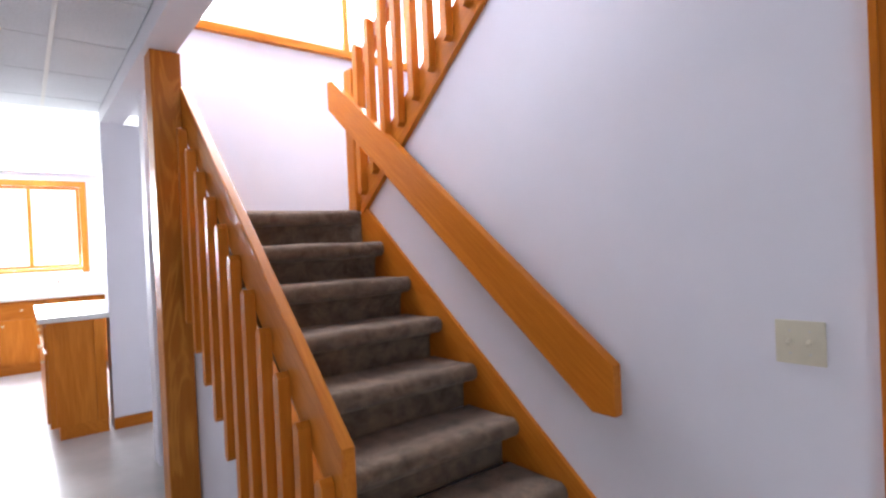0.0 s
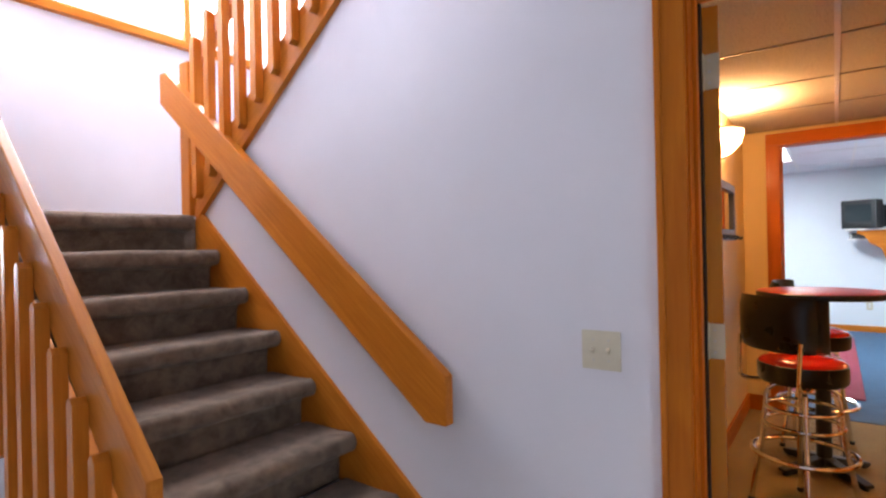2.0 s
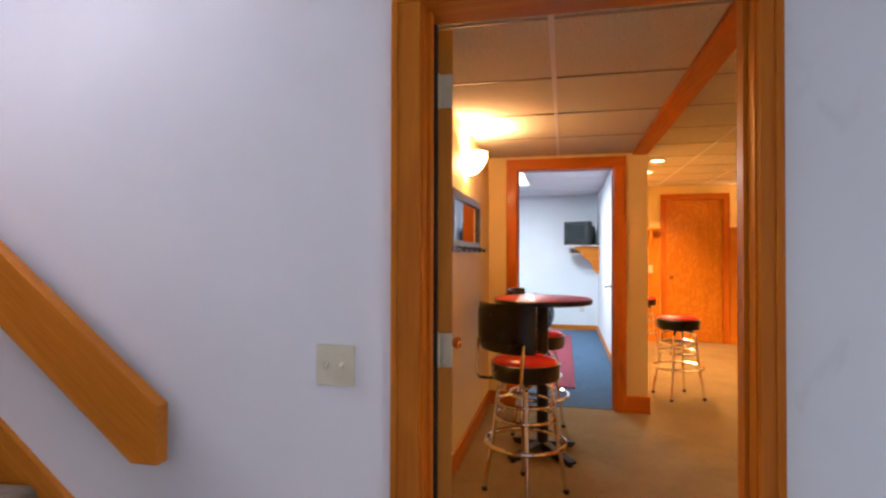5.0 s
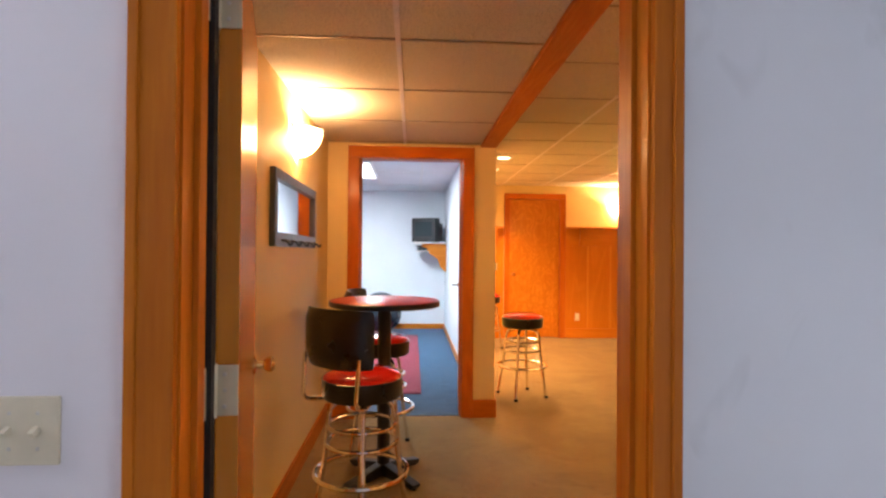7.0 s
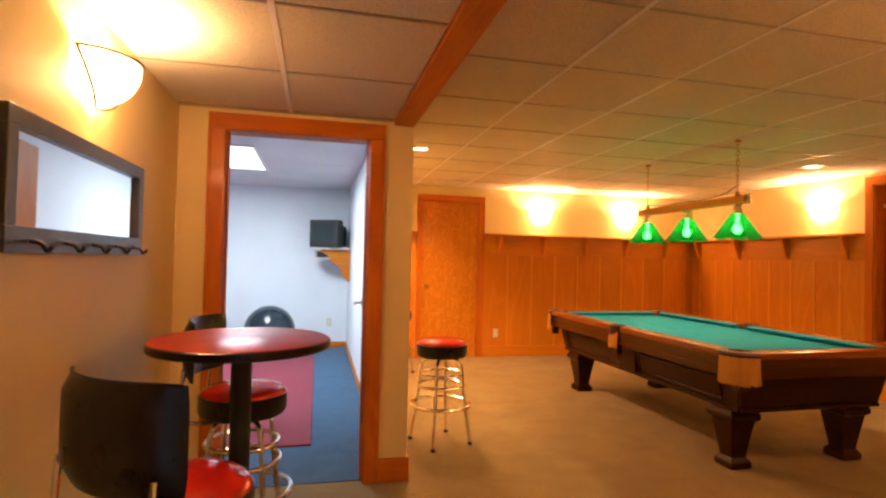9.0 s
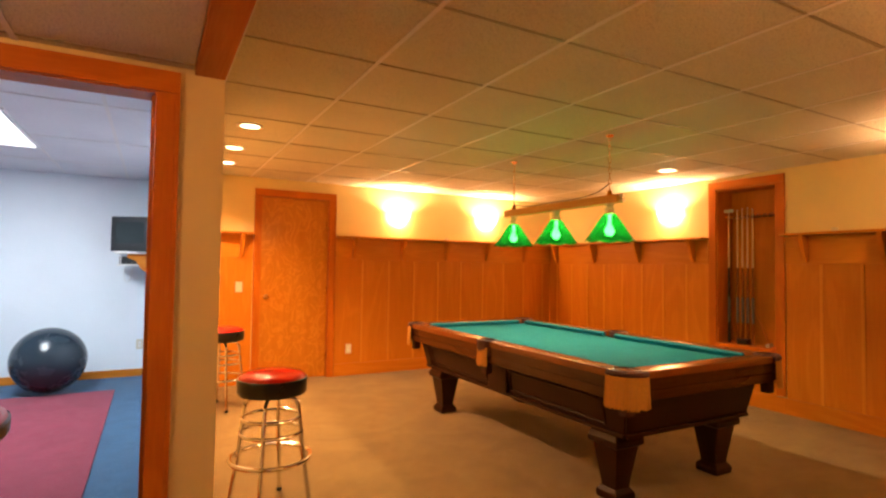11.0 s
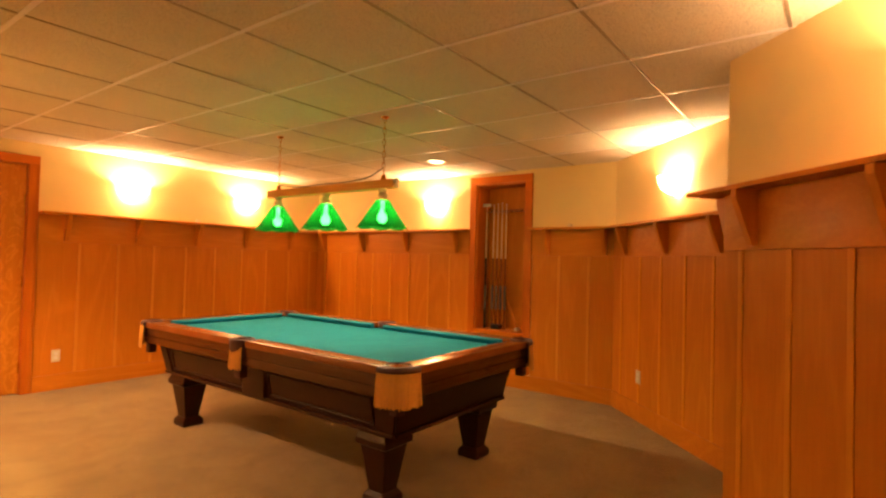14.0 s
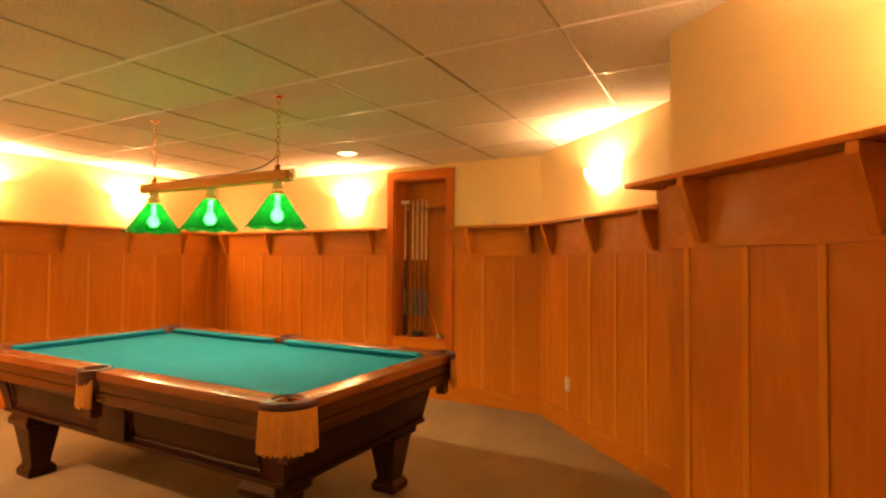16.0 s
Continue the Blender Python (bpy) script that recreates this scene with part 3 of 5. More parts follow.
wainscot("wainscot_far_1", (X_POST, Y_FAR), (D3[0] - 0.09, Y_FAR), (0, -1), 0.36, "reddish stained wooden wainscot with a narrow shelf", [0.62], 0.36)
wainscot("wainscot_far_2", (D3[1] + 0.09, Y_FAR), (X_R, Y_FAR), (0, -1), 0.36, "reddish stained wooden wainscot with a bracketed shelf", steps_of(0.225, 0.66, 5), 0.35)
wainscot("wainscot_niche_1", (X_R, Y_FAR), (X_R, NICHE[1] + 0.09), (-1, 0), 0.315, "reddish stained wooden wainscot beside the cue niche", steps_of(0.20, 0.765, 4), 0.19)
wainscot("wainscot_niche_2", (X_R, NICHE[0] - 0.09), (X_R, BC[1]), (-1, 0), 0.32, "reddish stained wooden wainscot between niche and corner", [0.19, 0.80], 0.31)
wainscot("wainscot_slanted", BC, CE, (-1, 1), 0.33, "reddish stained wooden wainscot on the slanted wall", steps_of(0.27, 0.66, 4), 0.17)
wainscot("wainscot_boxed", DE, DF, (-1, 1), 0.284, "reddish stained wooden wainscot on the boxed-out wall", steps_of(0.21, 0.645, 3), 0.11, (0.135, 0.0))
wainscot("wainscot_return", CE, DE, (1, 1), 0.33, "reddish stained wooden wainscot on the short return wall", [0.2, 0.60], 0.33)

base = thing("baseboard", "orange-stained oak baseboard along the hall", "baseboard", kind="structure")
part("board", boxes((X_MIR + 0.0005, Y_HALL + 0.02, 0, X_MIR + 0.016, Y_D2, 0.12), bev=0.003), TRIM["y"], base)
part("board", boxes((X_MIR + 0.016, Y_D2 - 0.016, 0, D2[0] - 0.096, Y_D2 - 0.0005, 0.12), bev=0.003), TRIM["x"], base)
part("board", boxes((D2[1] + 0.096, Y_D2 - 0.018, 0, X_POST + 0.014, Y_D2 - 0.0005, 0.14), bev=0.003), TRIM["x"], base)
part("board", boxes((X_POST + 0.0005, Y_D2 - 0.0005, 0, X_POST + 0.016, Y_FAR - 0.03, 0.14), bev=0.003), TRIM["y"], base)
base2 = thing("baseboard_exercise", "pale oak baseboard in the exercise room", "baseboard", kind="structure")
part("board", boxes((-3.1, Y_EX - 0.014, 0.004, 0.69, Y_EX - 0.0005, 0.09), bev=0.003), OAK["x"], base2)
part("board", boxes((0.675, Y_D2 + 0.2, 0.004, 0.689, Y_EX - 0.014, 0.09), bev=0.003), OAK["y"], base2)

# ---- stairs ----
stairs = thing("stairs", "straight flight of stairs covered in brown carpet", "stairs", kind="structure")


def carpeted_step(i):
    """Riser, padded bullnose and tread as one strip of carpet with a slightly uneven nosing."""
    xn, zt = X_TOP + RUN * (8 - i), i * RISE
    prof = [(xn - 0.10, zt - RISE - 0.02), (xn - 0.098, zt - 0.12), (xn - 0.085, zt - 0.088), (xn - 0.05, zt - 0.080)]
    prof += [(xn - 0.034 + 0.040 * math.cos(a), zt - 0.038 + 0.041 * math.sin(a)) for a in [radians(-80 + 22 * k) for k in range(8)]]
    prof += [(xn - 0.10, zt - 0.004), (xn - RUN - 0.06, zt - 0.004)]
    bm, ny = bmesh.new(), 28
    rows = []
    for k in range(ny + 1):
        y = Y_RAIL + 0.039 + (Y_SW - 0.069 - Y_RAIL) * k / ny
        wob = [0.009 * noise.noise(Vector((i * 3.1, y * 5, j * 0.15))) for j in range(len(prof))]
        rows.append([bm.verts.new((x + w, y, z + 0.7 * w)) for (x, z), w in zip(prof, wob)])
    for p, q in zip(rows, rows[1:]):
        for j in range(len(prof) - 1):
            bm.faces.new((p[j], p[j + 1], q[j + 1], q[j]))
    box(bm, xn - RUN - 0.05, Y_RAIL + 0.04, zt - RISE, xn - 0.115, Y_SW - 0.031, zt - 0.012)
    bmesh.ops.recalc_face_normals(bm, faces=bm.faces)
    return bm


for i in range(1, 9):
    part("step", carpeted_step(i), BROWN_CARPET, stairs, smooth=True)
landing = part("landing", boxes((X_BACK, 0.64, 8 * RISE - 0.25, X_TOP - 0.2, 2.66, 8 * RISE - 0.003)), BROWN_CARPET, stairs)
for i in range(1, 9):
    x = X_TOP + 0.1 + RUN * (i - 1)
    part("step", boxes((x, Y_HALL + 0.05, 8 * RISE + (i - 1) * RISE - 0.1, x + RUN + 0.02, 2.66, 8 * RISE + i * RISE)), BROWN_CARPET, stairs)


def band(p, q, below, above, y0, y1, bev=0.003):
    """A board whose edges run along the line p-q in x and z, cut plumb at its ends."""
    return prism([(p[0], p[1] - below), (q[0], q[1] - below), (q[0], q[1] + above), (p[0], p[1] + above)], y1 - y0, "y", y0, bev)


skirt = tagged(new("stair_skirt", finish("stair_skirt", band((X_TOP, 8 * RISE), (X_TOP + RUN * 8, 0), 0.3, 0.06, Y_SW - 0.022, Y_SW - 0.001), OAK_DOWN)), "honey oak skirt board along the stairs", "trim", "", "structure")
skirt2 = tagged(new("stair_stringer", finish("stair_stringer", prism([(X_TOP, 8 * RISE - 0.6), (X_TOP + (8 * RISE - 0.6) * RUN / RISE, 0), (X_TOP + RUN * 8, 0), (X_TOP + RUN * 8, 0.03), (X_TOP, 8 * RISE + 0.03)], 0.04, "y", Y_RAIL - 0.01 + 0.0085, 0.003), OAK_DOWN)), "honey oak outer stringer of the stairs", "trim", "", "structure")
structure("wall_under_stairs", prism([(X_BACK, 0), (X_TOP + RUN * 7.6, 0), (X_TOP, 8 * RISE - 0.29), (X_BACK, 8 * RISE - 0.29)], 0.012, "y", Y_RAIL + 0.014), WHITE_WALL, "white wall panel under the stairs", "wall")

rail = thing("wall_handrail", "honey oak plank handrail on the white stair wall", "handrail")
part("plank", prism([(-2.985, 2.16), (-2.985, 2.325), (-2.925, 2.325), (-1.03, 0.872), (-1.03, 0.70), (-1.12, 0.70)], 0.045, "y", Y_SW - 0.085, 0.005), OAK_DOWN, rail)
for x, z in ((-1.4, 1.02), (-2.4, 1.76)):
    part("bracket", boxes((x - 0.03, Y_SW - 0.042, z - 0.05, x + 0.03, Y_SW - 0.001, z + 0.05), bev=0.004), OAK["x"], rail)

post = thing("stair_post", "tall square honey oak post beside the stairs", "post")
part("shaft", boxes((-3.10, Y_RAIL - 0.133, 0, -2.95, Y_RAIL + 0.009, 2.34), bev=0.006), POST_OAK, post)
structure("beam_stairwell", boxes((-5.0, Y_RAIL - 0.16, 2.34, 0.6, Y_RAIL - 0.01, 2.52)), WHITE_WALL, "white boxed beam along the stairwell", "beam")

bal = thing("stair_balustrade", "honey oak balustrade of upright square slats", "balustrade")
slope = 0.88
r0, r1 = (-1.33, 0.715), (-2.949, 0.715 + 1.619 * slope)
part("handrail", band(r0, r1, 0.20, 0.03, Y_RAIL + 0.0, Y_RAIL + 0.042, 0.006), OAK_DOWN, bal)


def baluster(x, y, z0, z1, half=0.022):
    """A square upright with clipped corners at both ends."""
    c = 0.018
    outline = [(x - half, z0 + c), (x - half + c, z0), (x + half - c, z0), (x + half, z0 + c), (x + half, z1 - c), (x + half - c, z1), (x - half + c, z1), (x - half, z1 - c)]
    return prism(outline, 0.042, "y", y, 0.002)


for i in range(11):
    x = -1.40 - 0.146 * i
    if x < -2.92:
        break
    z = r0[1] + (r0[0] - x) * slope
    part("slat", baluster(x, Y_RAIL - 0.0435, max(0.0, z - 1.10), z - 0.125), OAK["z"], bal)

bal2 = thing("upper_balustrade", "honey oak balustrade of the upper stair flight", "balustrade")
u0 = (-2.72, 1.50)
part("stringer", band(u0, (u0[0] + 2.6, u0[1] + 2.6 * 0.76), 0.0, 0.2, Y_SW - 0.03, Y_SW + 0.02), OAK_UP, bal2)
part("handrail", band((u0[0] - 0.06, u0[1] + 0.86), (u0[0] + 2.6, u0[1] + 0.86 + 2.66 * 0.76), 0.10, 0.0, Y_SW - 0.02, Y_SW + 0.025), OAK_UP, bal2)
part("newel", boxes((-2.84, Y_SW - 0.05, 8 * RISE, -2.75, Y_SW + 0.05, 2.36), bev=0.01), OAK["z"], bal2)
for i in range(16):
    x = u0[0] + 0.06 + 0.135 * i
    z = u0[1] + (x - u0[0]) * 0.76
    part("slat", baluster(x, Y_SW - 0.0735, z + 0.06, z + 0.92), OAK["z"], bal2)

# ---- windows and doors ----
def window(name, label, x, y0, y1, z0, z1, mullions, sign=1):
    """A window in a wall of constant x: frame boards, sashes, sill, panes."""
    t = thing(name, label, "window", kind="structure")
    w = 0.075
    xa, xb = (x + 0.0008, x + 0.02)
    part("frame", boxes((xa, y0 - w, z0 - w, xb, y0, z1 + w), (xa, y1, z0 - w, xb, y1 + w, z1 + w), (xa, y0, z1, xb, y1, z1 + w), bev=0.003), OAK["z"], t)
    part("window_sill", boxes((x - 0.02, y0 - w, z0 - 0.05, x + 0.05, y1 + w, z0), bev=0.006), OAK["y"], t)
    for y in mullions:
        part("mullion", boxes((x - 0.06, y - 0.022, z0, x - 0.02, y + 0.022, z1), bev=0.003), OAK["z"], t)
    part("sash", boxes((x - 0.06, y0, z0, x - 0.021, y0 + 0.035, z1), (x - 0.06, y1 - 0.035, z0, x - 0.021, y1, z1), (x - 0.06, y0 + 0.035, z0, x - 0.021, y1 - 0.035, z0 + 0.035), (x - 0.06, y0 + 0.035, z1 - 0.035, x - 0.021, y1 - 0.035, z1), bev=0.002), OAK["z"], t)
    edges = [y0] + list(mullions) + [y1]
    for a, b in zip(edges, edges[1:]):
        g = part("pane", boxes((x - 0.045, a + 0.03, z0 + 0.03, x - 0.04, b - 0.03, z1 - 0.03)), GLASS, t)
        g.visible_shadow = False
    return t


window("window_kitchen", "oak-framed kitchen window with bright daylight behind", -8.5, -0.6, 0.63, 1.22, 2.27, (0.10,))
window("window_stairs", "oak-framed window above the stair landing", X_BACK, 0.74, 2.70, 2.83, 4.5, (2.08,))


def knob(bm_side, r=0.026):
    return lathe([(0.0, 0.0), (0.032, 0.0), (0.032, 0.005), (0.014, 0.009), (0.011, 0.028), (0.02, 0.036), (r, 0.048), (r, 0.056), (0.018, 0.066), (0.0, 0.068)], 20)


def turned(bm, m):
    bmesh.ops.transform(bm, matrix=m, verts=bm.verts)
    return bm


def hinge(parent, x, y, z, mat=BRASS):
    """Butt hinge: one leaf on the jamb, one on the door's edge, a knuckle between."""
    h = part("hinge", boxes((x + 0.0006, y - 0.036, z - 0.05, x + 0.0035, y + 0.016, z + 0.05), (x + 0.010, y + 0.0150, z - 0.05, x + 0.054, y + 0.0185, z + 0.05), bev=0.001), mat, parent, "pale brass butt hinge")
    part("knuckle", tube([(x + 0.008, y + 0.011, z - 0.053), (x + 0.008, y + 0.011, z + 0.053)], 0.007), mat, h, smooth=True)
    for dz in (-0.032, 0, 0.032):
        part("screw", turned(lathe([(0, 0), (0.005, 0), (0.004, 0.0015), (0, 0.002)], 8), pose(x + 0.028, y + 0.0155, z + dz, 90, 0, 0)), STEEL, h)
    return h


# first door: swung open along the hall wall
door1 = thing("door_1", "honey wood flush door standing open with a brass knob", "door", pose(D1[0] + 0.008, Y_HALL + 0.0195, 0, 0, 0, 104.0), kind="structure")
part("slab", boxes((0.0, -0.044, 0.012, 0.785, 0.0, D1[2] - 0.01), bev=0.002), DOOR_WOOD, door1)
part("door_handle", turned(knob(0), pose(0.72, -0.044, 0.93, 90, 0, 0)), BRASS, door1, "polished brass knob", True)
part("door_handle", turned(knob(0), pose(0.72, 0.0, 0.93, -90, 0, 0)), BRASS, door1, "polished brass knob", True)
part("latch", boxes((0.783, -0.03, 0.89, 0.787, -0.006, 0.97)), BRASS, door1)
HINGE_PALE = plain("pale_brass", (0.62, 0.56, 0.40), 0.4, 0.5)
# added black strip: makes the gap between jamb and open door look unlit
structure("weatherstrip", boxes((D1[0] + 0.0005, Y_HALL - 0.014, 0.01, D1[0] + 0.012, Y_HALL + 0.008, D1[2] - 0.01)), BLACK_GAP, "black strip standing in for the shaded hinge gap of the first door", "weatherstrip")
hinge_set = thing("door_hinges", "pale brass door hinges on the first door frame", "hinge", kind="structure")
for z in (0.24, 1.03, 1.80):
    hinge(hinge_set, D1[0], Y_HALL, z, HINGE_PALE)

# exercise room door, open inwards
door2 = thing("door_2", "orange-stained wooden door standing open into the exercise room", "door", pose(D2[1] + 0.03, Y_D2 + 0.165, 0, 0, 0, 85.5), kind="structure")
part("slab", boxes((0.0, 0.0, 0.016, 0.76, 0.036, D2[2] - 0.01), bev=0.002), TRIM["z"], door2)
h2 = part("door_handle", tube(bend([(0.70, 0.036, 1.0), (0.70, 0.085, 1.0), (0.60, 0.088, 1.0)], rad=0.02), 0.009), STEEL, door2, "satin steel lever", True)
part("rose", turned(lathe([(0, 0), (0.03, 0), (0.03, 0.006), (0, 0.008)], 18), pose(0.70, 0.036, 1.0, -90, 0, 0)), STEEL, h2)
for z in (0.25, 1.05, 1.82):
    part("hinge", boxes((-0.03, 0.012, z - 0.05, -0.0008, 0.016, z + 0.05), (-0.02, 0.02, z - 0.05, -0.008, 0.034, z + 0.05), bev=0.001), BRASS, door2)

# closed door in the far wall
door3 = thing("door_3", "closed figured wood flush door with a brass knob", "door", pose(D3[0], Y_FAR + 0.03, 0), kind="structure")
part("slab", boxes((0.004, 0.0, 0.012, D3[1] - D3[0] - 0.004, 0.036, D3[2] - 0.004), bev=0.002), BLOTCHED_BIRCH, door3)
part("door_handle", turned(knob(0), pose(0.07, 0.0, 0.98, 90, 0, 0)), BRASS, door3, "polished brass knob", True)
for z in (0.25, 1.05, 1.82):
    part("hinge", boxes((D3[1] - D3[0] - 0.012, -0.006, z - 0.05, D3[1] - D3[0] + 0.012, -0.0005, z + 0.05), bev=0.002), BRASS, door3)
structure("wall_closet", boxes((D3[0] - 0.1, Y_FAR + 0.125, 0, D3[1] + 0.1, Y_FAR + 0.2, 2.5)), CREAM_WALL, "plain wall behind the closed door", "wall")


# ---- cue niche ----
ny0, ny1, nz0, nz1 = NICHE
niche = thing("cue_niche", "recessed oak-lined wall niche for pool cues", "niche", kind="structure")
part("lining", boxes((X_R + 0.24, ny0, nz0, X_R + 0.26, ny1, nz1)), PANEL_WOOD["z"], niche)
part("side_lining", boxes((X_R, ny0, nz0, X_R + 0.24, ny0 + 0.015, nz1)), TRIM["z"], niche)
part("side_lining", boxes((X_R, ny1 - 0.015, nz0, X_R + 0.24, ny1, nz1)), TRIM["z"], niche)
part("top_lining", boxes((X_R, ny0 + 0.015, nz1 - 0.015, X_R + 0.24, ny1 - 0.015, nz1)), TRIM["y"], niche)
part("sill", boxes((X_R - 0.03, ny0 - 0.0, nz0 - 0.02, X_R + 0.24, ny1, nz0 + 0.012), bev=0.004), TRIM["y"], niche)
for a, b in ((ny0 - 0.085, ny0), (ny1, ny1 + 0.085)):
    part("casing_board", boxes((X_R - 0.022, a, 0.16, X_R - 0.0008, b, nz1), bev=0.004), TRIM["z"], niche)
part("head_board", boxes((X_R - 0.024, ny0 - 0.085, nz1 + 0.001, X_R - 0.0008, ny1 + 0.085, nz1 + 0.085), bev=0.004), TRIM["y"], niche)
part("baseboard", boxes((X_R - 0.022, ny0 - 0.0895, 0.0, X_R - 0.0008, ny1 + 0.0895, 0.1495), bev=0.003), PANEL_WOOD["y"], niche)
part("panel", boxes((X_R - 0.012, ny0 + 0.001, 0.15, X_R - 0.0008, ny1 - 0.001, nz0 - 0.021)), PANEL_WOOD["z"], niche)
rack = thing("cue_rack", "oak bar with round cue holes across the niche", "rack")
part("bar", boxes((X_R + 0.13, ny0 + 0.016, 1.93, X_R + 0.239, ny1 - 0.016, 1.955), bev=0.003), OAK["y"], rack)
for i in range(8):
    part("clip", turned(lathe([(0.014, 0), (0.018, 0), (0.018, 0.012), (0.014, 0.012), (0.014, 0)], 14), pose(X_R + 0.13, ny0 + 0.06 + 0.062 * i, 1.936, 0, -90, 0)), BLACK_IRON, rack)
BLACK_BUTT = plain("black_lacquer_butt", (0.02, 0.018, 0.017), 0.25)
LINEN = plain("grey_linen_wrap", (0.10, 0.095, 0.085), 0.8)


def cue(y, x, top, butt):
    c = thing("pool_cue", "slim pale maple pool cue with a dark butt", "pool cue", pose(x, y, nz0 + 0.012), "cues in the niche")
    part("shaft", lathe([(0, 0.80), (0.0105, 0.80), (0.0085, 1.2), (0.0065, top - 0.03), (0.0065, top - 0.012), (0, top - 0.012)], 12), PALE_MAPLE, c, smooth=True)
    part("ferrule", lathe([(0, top - 0.012), (0.0068, top - 0.012), (0.006, top), (0, top)], 12), IVORY, c)
    part("butt", lathe([(0, 0), (0.0155, 0), (0.0155, 0.3), (0.0135, 0.55), (0.0108, 0.80), (0, 0.80)], 12), butt, c, smooth=True)
    part("wrap", lathe([(0.0158, 0.22), (0.0165, 0.23), (0.0152, 0.48), (0.0146, 0.49)], 12), LINEN, c, smooth=True)
    return c


for y, top, butt in ((5.70, 1.42, RAIL_WOOD["z"]), (5.755, 1.44, RAIL_WOOD["z"]), (5.81, 1.43, RAIL_WOOD["z"]), (5.865, 1.42, RAIL_WOOD["z"])):
    cue(y, X_R + 0.115, top, butt)
bridge = cue(5.95, X_R + 0.1, 1.40, BLACK_BUTT)
tagged(bridge, "bridge stick with a pale cross head and black butt", "bridge stick", "cues in the niche")
part("cross_head", boxes((-0.008, -0.05, 1.395, 0.008, 0.05, 1.43), bev=0.004), IVORY, bridge)
brush = thing("table_brush", "wooden felt brush leaning in the niche", "brush", pose(X_R + 0.1, 5.52, nz0 + 0.016, 0, 22, 90))
part("handle", lathe([(0, 0.03), (0.008, 0.03), (0.01, 0.2), (0.006, 0.34), (0, 0.345)], 10), OAK["z"], brush, smooth=True)
part("bristles", boxes((-0.02, -0.035, 0.0, 0.02, 0.035, 0.035), bev=0.004), IVORY, brush)
chalk = thing("chalk_box", "small dark box on the niche sill", "box", pose(X_R + 0.1, 5.79, nz0 + 0.012))
part("carton", boxes((-0.04, -0.05, 0, 0.04, 0.05, 0.045), bev=0.002), BLACK_BUTT, chalk)
part("lid", boxes((-0.042, -0.052, 0.045, 0.042, 0.052, 0.056), bev=0.002), DARK_LEATHER, chalk)


# ---- pool table ----
def leaning(at, low, high, thick=0.03):
    """A mitred board between (half-length, offset, z) below and above; at() places it on its side."""
    bm = bmesh.new()
    vs = [bm.verts.new(at(u * (h[0] - d), h[1] - d, h[2])) for d in (0.0, thick) for h, u in ((low, -1), (low, 1), (high, 1), (high, -1))]
    for f in ((0, 1, 2, 3), (7, 6, 5, 4), (0, 4, 5, 1), (1, 5, 6, 2), (2, 6, 7, 3), (3, 7, 4, 0)):
        bm.faces.new([vs[i] for i in f])
    bmesh.ops.recalc_face_normals(bm, faces=bm.faces)
    return bm


